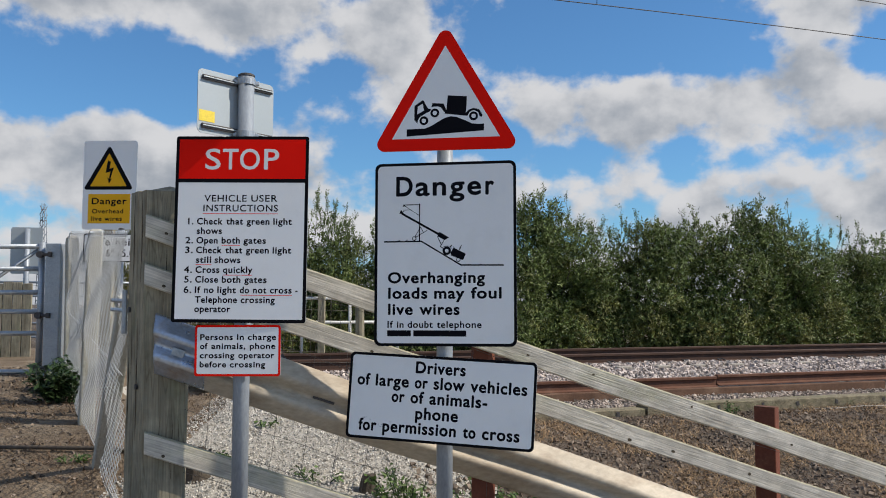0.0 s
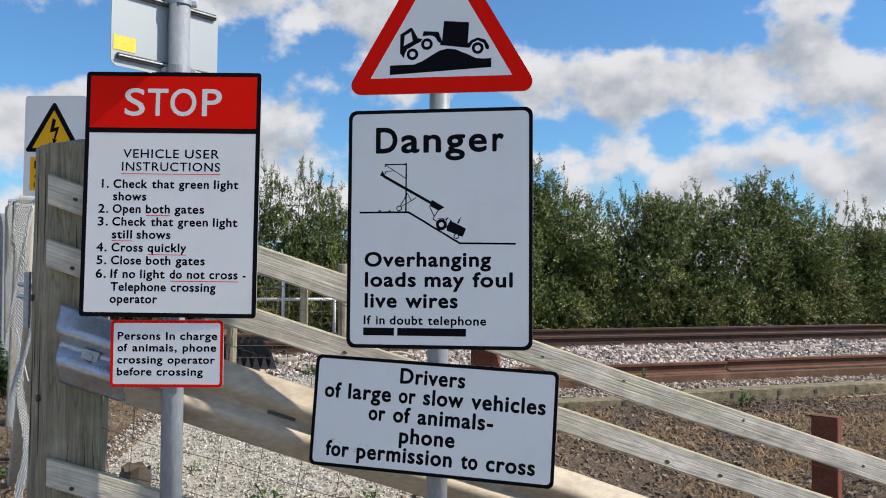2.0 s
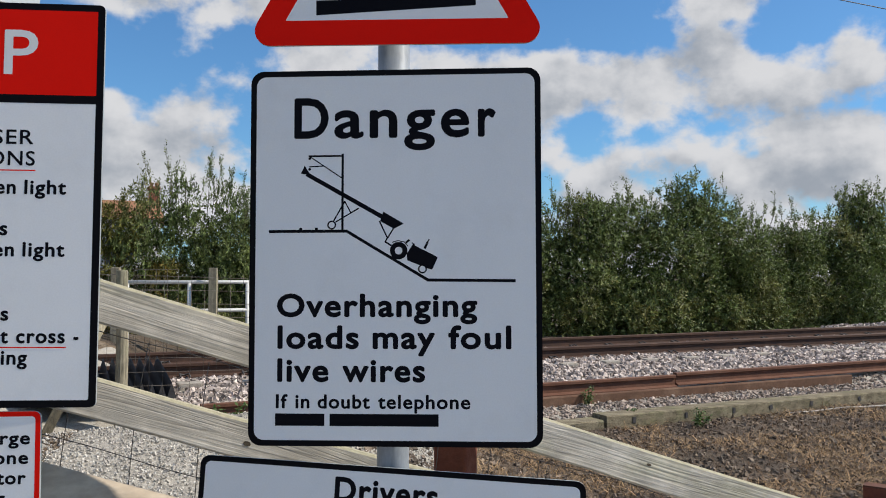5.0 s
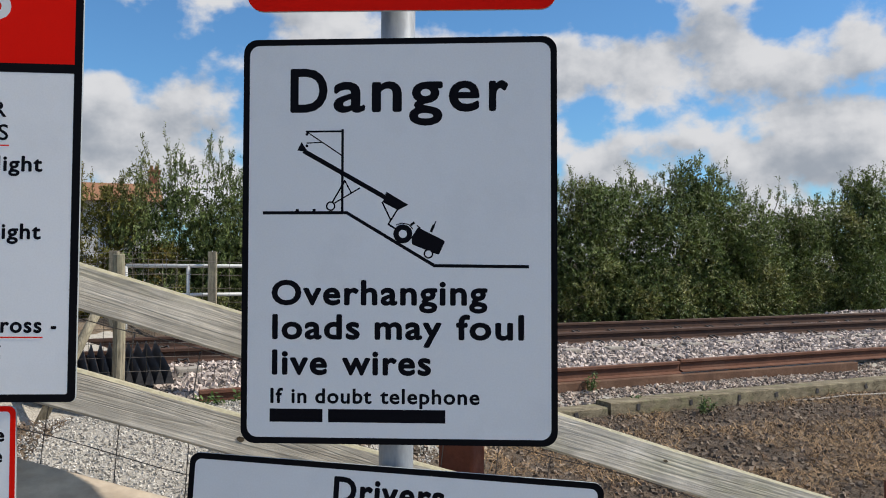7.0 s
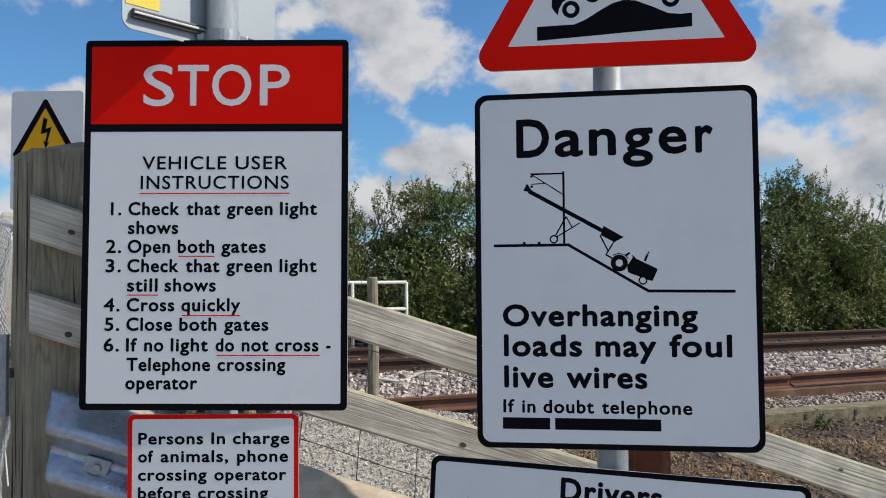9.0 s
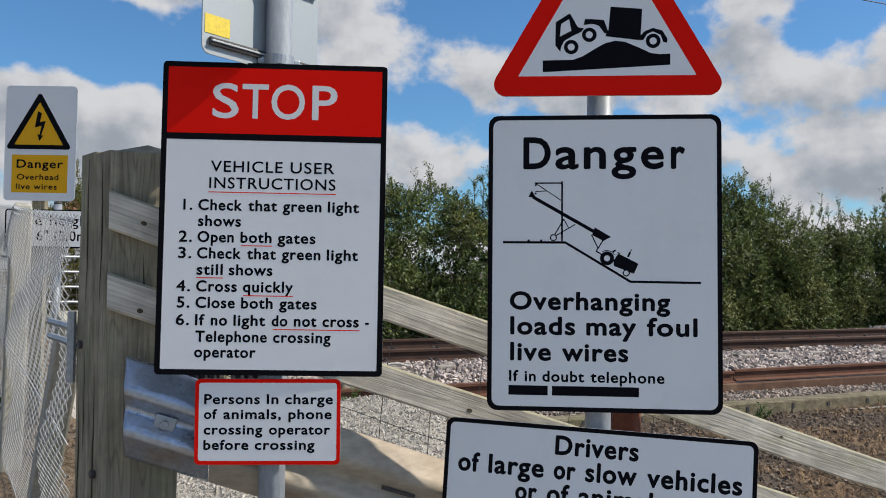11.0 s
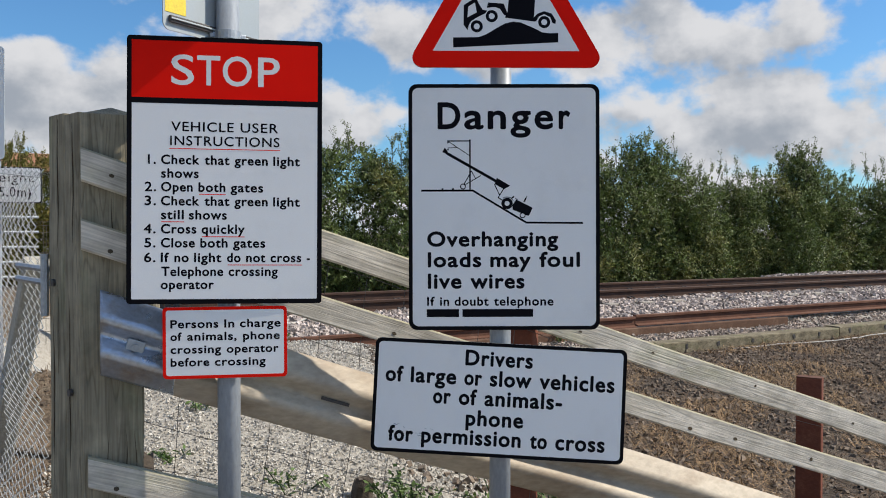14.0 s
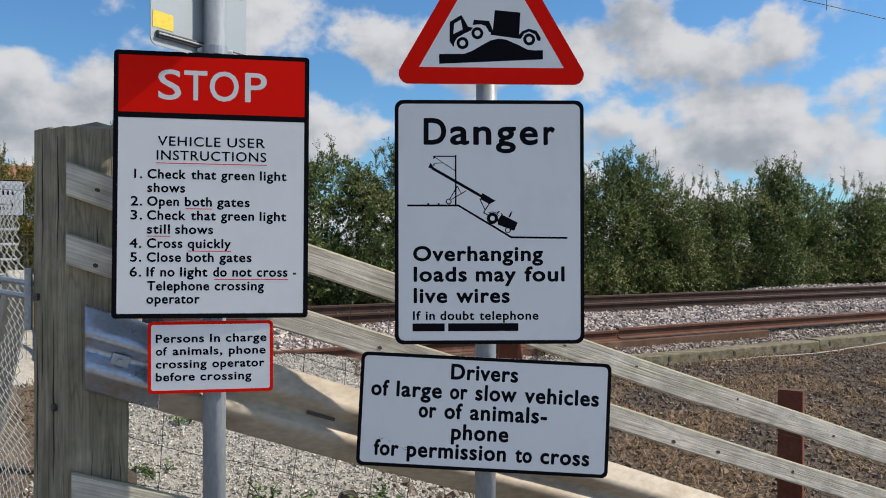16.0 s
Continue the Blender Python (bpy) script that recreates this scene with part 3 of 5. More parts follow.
stones("gravel", gp, 0.0068, M_GRAVEL, "pale crushed gravel scattered behind the timber fence", "gravel")
gp = []
while len(gp) < 15000:
    x, y = random.uniform(-0.2, 9.0), random.uniform(4.6, 12.2)
    v = (Vector((x, y, 0)) - N0).dot(TN)
    if v < -2.5 and noise.noise(Vector((x * 0.8, y * 0.8, 2.0))) > -0.9:
        gp.append((x, y, ground_z(x, y) + random.uniform(-0.01, 0.01)))
stones("loose_stones", gp, 0.021, M_EARTHSTONE, "grey and brown loose stones on the bare earth bank", "stones")


def blades(name, places, length, width, material, label, category, lie=0.5, bend=0.4):
    """Blades of grass or straw, each a narrow bent strip."""
    vs, fs = [], []
    for x, y, z in places:
        a, l = random.uniform(0, 6.283), length * random.uniform(0.5, 1.3)
        t = (0.35 + 0.65 * random.uniform(0, 1) ** 0.5) * lie * 1.5 if lie >= 1 else random.uniform(0, 1) * lie * 1.57
        d = Vector((math.cos(a) * math.sin(t), math.sin(a) * math.sin(t), math.cos(t)))
        s = Vector((-math.sin(a), math.cos(a), 0)) * width * random.uniform(0.6, 1.2)
        p0 = Vector((x, y, z))
        p1 = p0 + d * l * 0.5
        p2 = p1 + (d + Vector((math.cos(a), math.sin(a), -0.6)) * bend).normalized() * l * 0.5
        p1.z, p2.z = max(p1.z, z + 0.006), max(p2.z, z + 0.004)
        o = len(vs)
        vs += [p0 - s, p0 + s, p1 + s * 0.8, p1 - s * 0.8, p2]
        fs += [(o, o + 1, o + 2, o + 3), (o + 3, o + 2, o + 4)]
    tagged(new(name, mesh_from(vs, fs, name, material)), label, category, kind="stuff")


def bank(n, thr, seed, x0=-0.6, x1=9.5, y0=4.4, y1=12.4):
    out = []
    while len(out) < n:
        x, y = random.uniform(x0, x1), random.uniform(y0, y1)
        v = (Vector((x, y, 0)) - N0).dot(TN)
        if v < -2.5 and x > 0.1 + 0.1 * (y - 4) and noise.noise(Vector((x * 1.1, y * 1.1, seed))) > thr:
            out.append((x, y, ground_z(x, y)))
    return out


blades("dry_grass", bank(25000, 0.03, 11.0), 0.15, 0.0032, M_STRAW, "dry straw-coloured dead grass lying on the bank", "dry grass", 1.0, 0.7)
blades("dead_stems", bank(28000, -0.8, 17.0), 0.13, 0.0035, M_DEAD, "brown dead stems and weed litter on the bank", "dead weeds", 1.0, 0.5)


# ---- the railway ----
def rail_profile(h=0.159, k=1.0):
    w = 0.07 * k
    return [(-w, 0), (w, 0), (w, 0.011), (0.012, 0.03), (0.010, h - 0.045), (0.036, h - 0.034), (0.036, h - 0.006), (0.030, h), (-0.030, h), (-0.036, h - 0.006), (-0.036, h - 0.034), (-0.010, h - 0.045), (-0.012, 0.03), (-w, 0.011)]


def sweep(profile, a, b, material, name, parent, top_material=None, top_z=None, label=""):
    """A section drawn straight from a to b (both with heights)."""
    a, b = Vector(a), Vector(b)
    d = (b - a).normalized()
    side = Vector((d.y, -d.x, 0)).normalized()
    vs, n = [], len(profile)
    steps = 12
    for k in range(steps + 1):
        c = a + (b - a) * (k / steps)
        vs += [c + side * x + Vector((0, 0, z)) for x, z in profile]
    fs = [(k * n + i, k * n + (i + 1) % n, (k + 1) * n + (i + 1) % n, (k + 1) * n + i) for k in range(steps) for i in range(n)]
    fs += [tuple(range(n - 1, -1, -1)), tuple(steps * n + i for i in range(n))]
    me = mesh_from(vs, fs, name, material)
    if top_material:
        me.materials.append(top_material)
        for p in me.polygons:
            if p.normal.z > 0.8 and p.center.z > top_z:
                p.material_index = 1
    return mesh_part(name, me, parent, label=label)


RAIL_Z = 0.737
railway = empty_thing("railway_track", Matrix.Identity(4), "brown running rails on concrete sleepers in pale ballast", "railway track")
for v in (-0.04, 1.465):
    sweep(rail_profile(), track(-30, v, RAIL_Z), track(70, v, RAIL_Z), M_RAIL, "rail", railway, M_RAILTOP, RAIL_Z + 0.15)
bm = box_bm(0.25, 2.5, 0.18, bevel=0.02)
sleeper_me = bpy.data.meshes.new("sleeper")
bm.to_mesh(sleeper_me)
bm.free()
sleeper_me.materials.append(M_SLEEPER)
vs, fs = tube_data([(-0.05, -0.06, 0.02), (-0.05, 0.03, 0.045), (0.0, 0.06, 0.03), (0.05, 0.03, 0.045), (0.05, -0.06, 0.02)], 0.011, 5)
clip_me = mesh_from(vs, fs, "clip", M_CLIPS, True)
turn = math.degrees(math.atan2(TU.y, TU.x))
for k in range(-10, 46):
    c = track(k * 0.68, 0.71, RAIL_Z - 0.095)
    mesh_part("sleeper", sleeper_me, railway, pose(c.x, c.y, c.z, 0, 0, turn))
    for v in (-0.13, 1.375):
        p = track(k * 0.68, v, RAIL_Z)
        mesh_part("clip", clip_me, railway, pose(p.x, p.y, p.z, 0, 0, turn))

rust = empty_thing("spare_rail", Matrix.Identity(4), "rusty disused rail lying in the ballast beside the track", "rail")
sweep(rail_profile(0.15), track(-5.5, -1.45, 0.49), track(0.22, -1.46, 0.485), M_RAILRUST, "rail_length", rust)
sweep(rail_profile(0.15), track(0.24, -1.45, 0.505), track(24, -1.36, 0.51), M_RAILRUST, "rail_length", rust)
pl = empty_thing("steel_channel", Matrix.Identity(4), "long brown rusted steel channel lying along the spare rail", "steel channel")
sweep([(-0.03, 0), (0.036, 0), (0.036, 0.135), (0.030, 0.146), (-0.03, 0.146)], track(-3.2, -1.60, 0.345), track(3.2, -1.60, 0.355), M_CHANNEL, "channel_body", pl)


def trackside_timber(u0, u1, v, z, h, w, lean, label):
    t = empty_thing("trackside_timber", Matrix.Identity(4), label, "timber", "timbers edging the ballast")
    a, b = track(u0, v, z), track(u1, v + lean, z)
    prof = [(-w / 2, 0), (w / 2, 0), (w / 2 - 0.004, h - 0.012), (w / 2 - 0.016, h), (-w / 2 + 0.016, h), (-w / 2 + 0.004, h - 0.012)]
    sweep(prof, a, b, M_TIMBER, "beam", t)
    d = (b - a).normalized()
    fr = Vector((d.y, -d.x, 0))
    n = max(2, int((u1 - u0) / 0.62))
    for k in range(n):
        c = a + (b - a) * ((k + 0.45 + random.uniform(-0.15, 0.15)) / n) + fr * (w / 2 - 0.001)
        notch = box_bm(random.uniform(0.03, 0.05), 0.012, random.uniform(0.045, 0.07))
        ob = part("iron_cramp", notch, M_CLIPS, t)
        ob.matrix_local = Matrix.Translation(c + Vector((0, 0, h * 0.62))) @ pose(0, 0, 0, 0, random.uniform(-25, 25), turn)
    return t


trackside_timber(-1.62, 3.2, -2.42, 0.25, 0.165, 0.26, 0.03, "mossy old timber baulk edging the ballast")
trackside_timber(3.23, 6.1, -2.38, 0.265, 0.165, 0.26, 0.02, "mossy old timber baulk edging the ballast")
trackside_timber(6.13, 9.4, -2.36, 0.27, 0.165, 0.26, 0.03, "mossy old timber baulk edging the ballast")
trackside_timber(-3.6, -1.66, -2.40, 0.235, 0.14, 0.25, -0.03, "broken short timber lying askew in the stones")
rp = [track(u, -2.66 + 0.05 * math.sin(u * 1.7), 0) for u in np.linspace(0.9, 12, 40)]
cable = empty_thing("pale_cable", Matrix.Identity(4), "thin pale cable trailing along the foot of the timbers", "cable")
tubes("cable_run", [[(p.x, p.y, ground_z(p.x, p.y) + 0.012 + 0.09 * sstep(-1, 3, i / 8.0 - 1)) for i, p in enumerate(rp)]], 0.009, M_ROPE, cable)
wire = empty_thing("overhead_wire", Matrix.Identity(4), "thin black overhead line wire strung above the track", "overhead wire")
tubes("contact_wire", [[track(u, 0.75, 6.74 + 0.022 * (u + 0.5) - 0.0011 * (u + 0.5) ** 2) for u in np.linspace(-6, 40, 40)]], 0.009, M_CLIPS, wire, 5)
tubes("catenary_wire", [[track(u, 0.75, 7.55 + 0.0018 * (u - 6) ** 2) for u in np.linspace(-6, 40, 40)]], 0.009, M_CLIPS, wire, 5)
for u in (-0.35, 8.0, 16.0):
    tubes("dropper", [[track(u, 0.75, 6.74), track(u, 0.75, 7.55 + 0.0018 * (u - 6) ** 2)]], 0.006, M_CLIPS, wire, 5)


# ---- the hedge beyond the track ----
def crown_mesh(name, w, d, h, count, seed, material, big=1.08, airy=13, reach=(0.15, 0.5)):
    """A mounded crown: rounded boughs set with feathery sprays of small leaves, shoots standing out of the top."""
    rng = random.Random(seed)
    lumps = []
    for k in range(46):
        x, y = rng.uniform(-w * 0.47, w * 0.47), rng.uniform(-d * 0.45, d * 0.25)
        lid = h * (0.93 - 0.24 * (abs(x) / (w * 0.5)) ** 2.4) * rng.uniform(0.84, 1.0)
        f = 0.08 + 0.80 * ((k + rng.random()) / 46) ** 1.1
        lumps.append((x * (1.10 - 0.16 * f), y * (1.2 - 0.7 * f), lid * f, rng.uniform(0.36, 0.72) * (1.15 - 0.35 * f)))
    for k in range(11):
        lumps.append((w * (-0.5 + (k + rng.random()) / 11), -d * rng.uniform(0.1, 0.45), rng.uniform(0.05, 0.45), rng.uniform(0.35, 0.55)))
    shoots = []
    for _ in range(34):
        x, y = rng.uniform(-w * 0.45, w * 0.45), rng.uniform(-d * 0.35, d * 0.35)
        shoots.append((x, y, h * (0.84 - 0.24 * (abs(x) / (w * 0.5)) ** 2.2) * rng.uniform(0.84, 1.0), rng.uniform(*reach), rng.uniform(-0.5, 0.5), rng.uniform(-0.3, 0.3)))
    vs, fs = [], []
    per = 9
    for i in range(count // per):
        if i % airy == 0:
            x, y, z, l, ax, ay = rng.choice(shoots)
            t = rng.random()
            base = Vector((x + ax * l * t, y + ay * l * t, z + l * t))
            axis = Vector((rng.gauss(0, 0.5), rng.gauss(0, 0.5), 0.9)).normalized()
            long = rng.uniform(0.08, 0.2)
            size0 = 0.024
            face = Vector((0.2, -0.4, 0.6))
        else:
            lx, ly, lz, r = rng.choice(lumps)
            v = Vector((rng.gauss(0, 1), rng.gauss(-0.3, 1), rng.gauss(0.40, 0.95))).normalized()
            base = Vector((lx + v.x * 1.1 * r * 0.8, ly + v.y * r * 0.8, max(0.03, lz + v.z * r * 0.8)))
            axis = (v + Vector((rng.gauss(0, 0.6), rng.gauss(0, 0.6), 0.1 + rng.gauss(0, 0.5)))).normalized()
            long = rng.uniform(0.10, 0.28)
            size0 = 0.035 * big
            face = (v + Vector((0, 0, 0.35))).normalized()
        side = axis.cross(Vector((rng.gauss(0, 1), rng.gauss(0, 1), rng.gauss(0, 1)))).normalized()
        for k in range(per):
            size = size0 * rng.uniform(0.65, 1.35)
            out = side * (1 if k % 2 else -1) + Vector((rng.gauss(0, 0.45), rng.gauss(0, 0.45), rng.gauss(0, 0.45)))
            a = (axis * 0.7 + out).normalized()
            # leaves turn their faces out of the bough and up to the light
            lean_ = face + Vector((rng.gauss(0, 0.45), rng.gauss(0, 0.45), rng.gauss(0, 0.45)))
            n = (lean_ - a * lean_.dot(a)).normalized()
            b = n.cross(a)
            c = base + axis * (long * k / per) + a * size
            o = len(vs)
            vs += [c - a * size, c + b * size * 0.42 + n * size * 0.12, c + a * size, c - b * size * 0.42 + n * size * 0.12]
            fs += [(o, o + 1, o + 2, o + 3)]
    return mesh_from(vs, fs, name, material), lumps, shoots


def stems_mesh(lumps, shoots, seed):
    rng = random.Random(seed)
    vs, fs = [], []

    def add(pts, r):
        v, f = tube_data(pts, r, 5)
        o = len(vs)
        vs.extend(v)
        fs.extend(tuple(i + o for i in q) for q in f)
    for lx, ly, lz, r in lumps[::3]:
        b = Vector((lx * 0.45, max(0.0, ly * 0.3) + 0.1, -0.1))
        m = Vector((lx * 0.7 + rng.uniform(-0.2, 0.2), ly * 0.5 + 0.15, lz * 0.55))
        add([b, m, Vector((lx, ly + 0.1, lz))], [0.04, 0.024, 0.008])
    for x, y, z, l, ax, ay in shoots:
        add([Vector((x * 0.9, y * 0.8 + 0.1, z * 0.85)), Vector((x, y, z)), Vector((x + ax * l, y + ay * l, z + l))], [0.008, 0.006, 0.002])
    return mesh_from(vs, fs, "branchwork", M_BARK, True)


KINDS = []
for s, (w, d, h, mt) in enumerate([(4.0, 2.4, 3.4, M_LEAF), (3.6, 2.4, 3.5, M_LEAF), (4.4, 2.6, 3.3, M_LEAF), (3.4, 2.2, 3.4, M_LEAF2)]):
    crown, lumps, shoots = crown_mesh("crown", w, d, h, 50000, 20 + s, mt)
    KINDS.append((crown, stems_mesh(lumps, shoots, 40 + s)))
# the far end of the hedge, in coarser leaf
crown, lumps, shoots = crown_mesh("crown", 4.2, 2.4, 3.4, 18000, 31, M_LEAF, 1.7)
KINDS.append((crown, stems_mesh(lumps, shoots, 51)))
# thin, gappy bushes through which the house shows
crown, lumps, shoots = crown_mesh("crown", 3.4, 1.8, 3.3, 46000, 33, M_LEAF, 1.05, 9, (0.25, 0.70))
KINDS.append((crown, stems_mesh(lumps, shoots, 53)))
crown, lumps, shoots = crown_mesh("crown", 3.4, 1.8, 3.2, 36000, 37, M_LEAF2, 1.05, 9, (0.2, 0.50))
KINDS.append((crown, stems_mesh(lumps, shoots, 57)))
HEDGE = [(-7.3, 6.5, 6, 0.62, 0.98), (-5.9, 6.3, 6, 0.75, 0.88), (-4.3, 6.1, 5, 0.72, 1.08), (-2.9, 6.4, 2, 0.7, 0.86), (-1.0, 6.2, 0, 0.95, 1.08),
         (1.1, 6.1, 1, 1.0, 1.12), (3.2, 6.3, 2, 0.9, 1.05), (5.2, 6.0, 0, 1.0, 1.08), (7.3, 6.0, 1, 1.05, 1.14), (9.6, 6.3, 2, 0.95, 1.04), (11.5, 6.4, 0, 0.8, 0.86), (13.4, 6.2, 1, 1.0, 1.17), (16.0, 6.4, 2, 1.1, 1.12),
         (18.6, 6.3, 4, 1.1, 1.05), (21.4, 6.4, 4, 1.1, 1.1), (24.4, 6.5, 4, 1.2, 1.1), (27.8, 6.5, 4, 1.2, 1.1)]
for i, (u, v, k, sw, sh) in enumerate(HEDGE):
    p = track(u, v)
    b = empty_thing("hedge_bush", pose(p.x, p.y, ground_z(p.x, p.y) - 0.05, 0, 0, turn + (i * 47) % 40 - 20) @ Matrix.Diagonal((sw, sw, sh, 1)),
                    "yellowing autumn hedge bush with thin bare shoots" if k in (3, 6) else "thin gappy green bush with long leafy shoots" if k == 5 else "dense dark green wild hedge bush with ragged shoots", "bush", "hedge beyond the track")
    mesh_part("crown", KINDS[k][0], b)
    mesh_part("branchwork", KINDS[k][1], b)


# ---- signs ----
def sign_plate(thing, w, h, radius, border, face_mat, border_mat, thick=0.004):
    """A plate, its face and its printed border; x from the middle, z up from the foot."""
    outer = round_poly(rect(-w / 2, 0, w / 2, h), radius)
    part("plate", prism(outer, FACE + 0.0016, thick), M_ALU, thing, "grey aluminium plate")
    inner = round_poly(rect(-w / 2 + border, border, w / 2 - border, h - border), max(0.004, radius - border * 0.6))
    part("face", prism(round_poly(rect(-w / 2 + 0.001, 0.001, w / 2 - 0.001, h - 0.001), radius), FACE, FACE + 0.0014), face_mat, thing)
    part("border", ring(outer, inner, FACE - 0.00015, FACE + 0.0002), border_mat, thing)


def pole(thing, x, y, z0, z1, r, base, cap=True):
    """A round post under a thing whose origin is at base."""
    vs, fs = tube_data([Vector((x, y, z0)) - base, Vector((x, y, z1)) - base], r, 20)
    ob = mesh_part("post", mesh_from(vs, fs, "post", M_POST, False), thing)
    for p in ob.data.polygons:
        p.use_smooth = len(p.vertices) == 4
    if cap:
        vs, fs = tube_data([Vector((x, y, z1)) - base, Vector((x, y, z1 + 0.008)) - base, Vector((x, y, z1 + 0.014)) - base], [r * 1.06, r * 1.06, r * 0.8], 20)
        mesh_part("post_cap", mesh_from(vs, fs, "post_cap", M_CLIPS, False), thing)


def clamp(thing, m, r):
    """A steel band round a post with two bolts."""
    vs, fs = [], []
    for k in range(24):
        t = 2 * math.pi * k / 24
        for rr, z in ((r, -0.014), (r + 0.004, -0.014), (r + 0.004, 0.014), (r, 0.014)):
            vs.append((rr * math.cos(t), rr * math.sin(t), z))
    for k in range(24):
        k2 = (k + 1) % 24
        for i in range(4):
            j = (i + 1) % 4
            fs.append((k * 4 + i, k * 4 + j, k2 * 4 + j, k2 * 4 + i))
    ob = mesh_part("clamp", mesh_from(vs, fs, "clamp", M_GALV), thing, m)
    for s in (-1, 1):
        part("bolt", box_bm(0.02, 0.03, 0.02, (s * (r + 0.012), 0.01, 0), 0.004), M_GALV, ob)
    return ob


S_BASE = Vector((-0.955, 3.962, ground_z(-0.955, 3.962)))
stop_post = empty_thing("stop_sign_post", Matrix.Translation(S_BASE), "grey round steel post carrying crossing instruction signs", "sign post")
pole(stop_post, -0.955, 3.962, S_BASE.z - 0.3, 2.735, 0.038, S_BASE)
D_BASE = Vector((-0.003, 4.005, ground_z(-0.003, 4.005)))
danger_post = empty_thing("danger_sign_post", Matrix.Translation(D_BASE), "grey round steel post carrying warning signs", "sign post")
pole(danger_post, -0.003, 4.005, D_BASE.z - 0.3, 2.80, 0.038, D_BASE)

# the stop sign with its list of instructions
SW, SH = 0.628, 0.876
stop = empty_thing("stop_sign", pose(-0.961, 3.905, 1.562, -1.0, 0.3, -1.6), "white instruction sign with red STOP panel and black border", "sign", "signs at the crossing")
sign_plate(stop, SW, SH, 0.012, 0.0155, M_WHITE, M_BLACK)


def su(u):
    return (u - 0.5) * SW


def sv(v):
    return (1 - v) * SH


shape("red_panel", [rect(su(0.024), sv(0.231), su(0.976), sv(0.017))], stop, M_RED, 0.0009)
shape("divider", [rect(su(0.012), sv(0.251), su(0.988), sv(0.230))], stop, M_BLACK, 0.0011)
for ch_, u0, u1 in (("S", 0.221, 0.338), ("T", 0.352, 0.470), ("O", 0.482, 0.632), ("P", 0.664, 0.777)):
    lettering(ch_, su(u0), su(u1), sv(0.180), SH * 0.112, stop, M_LETTER, 0.010, 0.0014)
CAPS = SH * 0.0355
for words, spans, u0, u1, v, wt in [
        ("VEHICLE USER", (202, 484, 515, 688), 0.222, 0.770, 0.354, 0.012), ("INSTRUCTIONS", (0, 1), 0.217, 0.777, 0.407, 0.012),
        ("1.", (0, 1), 0.106, 0.146, 0.478, 0.022), ("Check that green light", (160, 331, 355, 469, 491, 644, 669, 793), 0.172, 0.884, 0.478, 0.026), ("shows", (0, 1), 0.172, 0.362, 0.529, 0.026),
        ("2.", (0, 1), 0.090, 0.148, 0.580, 0.022), ("Open both gates", (160, 303, 329, 452, 475, 626), 0.172, 0.693, 0.580, 0.026),
        ("3.", (0, 1), 0.090, 0.148, 0.632, 0.022), ("Check that green light", (160, 331, 355, 469, 491, 644, 669, 793), 0.172, 0.884, 0.632, 0.026), ("still shows", (160, 263, 286, 458), 0.172, 0.506, 0.684, 0.026),
        ("4.", (0, 1), 0.086, 0.146, 0.737, 0.022), ("Cross quickly", (160, 320, 343, 540), 0.172, 0.598, 0.737, 0.026),
        ("5.", (0, 1), 0.090, 0.146, 0.789, 0.022), ("Close both gates", (162, 315, 339, 463, 488, 636), 0.172, 0.705, 0.789, 0.026),
        ("6.", (0, 1), 0.088, 0.146, 0.844, 0.022), ("If no light do not cross -", (163, 200, 224, 288, 312, 436, 461, 523, 548, 637, 660, 803, 828, 843), 0.172, 0.938, 0.844, 0.026),
        ("Telephone crossing", (163, 443, 467, 694), 0.175, 0.770, 0.896, 0.026), ("operator", (0, 1), 0.172, 0.441, 0.945, 0.026)]:
    printed_line(words, spans, u0, u1, su, sv(v), CAPS * 1.01, stop, wt)
for u0, u1, v in [(0.214, 0.780, 0.419), (0.364, 0.500, 0.589), (0.172, 0.290, 0.693), (0.379, 0.598, 0.748), (0.513, 0.897, 0.854)]:
    shape("underline", [rect(su(u0), sv(v) - 0.0013, su(u1), sv(v) + 0.0013)], stop, M_RED, 0.0030, "thin red underline")

# the small red-bordered sign below it
PW, PH = 0.402, 0.236
pers = empty_thing("animals_sign", pose(-0.961, 3.907, 1.316, -1.0, -0.3, -2.5), "small white sign with red border about animals", "sign", "signs at the crossing")
sign_plate(pers, PW, PH, 0.014, 0.0105, M_WHITE, M_RED)
for words, spans, u1, v in [("Persons In charge", (75, 424, 467, 541, 582, 884), 0.948, 0.295), ("of animals, phone", (70, 152, 191, 553, 600, 872), 0.940, 0.470),
                            ("crossing operator", (70, 437, 477, 860), 0.930, 0.650), ("before crossing", (73, 353, 392, 765), 0.825, 0.828)]:
    printed_line(words, spans, 0.062, u1, lambda u: (u - 0.5) * PW, (1 - v) * PH, PH * 0.118, pers, 0.028)

# the danger sign
DW, DH = 0.677, 0.871
danger = empty_thing("danger_sign", pose(-0.003, 3.943, 1.453, -1.0, -0.2, -9.5), "white danger sign with black border and overhanging load drawing", "sign", "signs at the crossing")
sign_plate(danger, DW, DH, 0.030, 0.0135, M_WHITE, M_BLACK)


def du(u):
    return (u - 0.5) * DW


def dv(v):
    return (1 - v) * DH


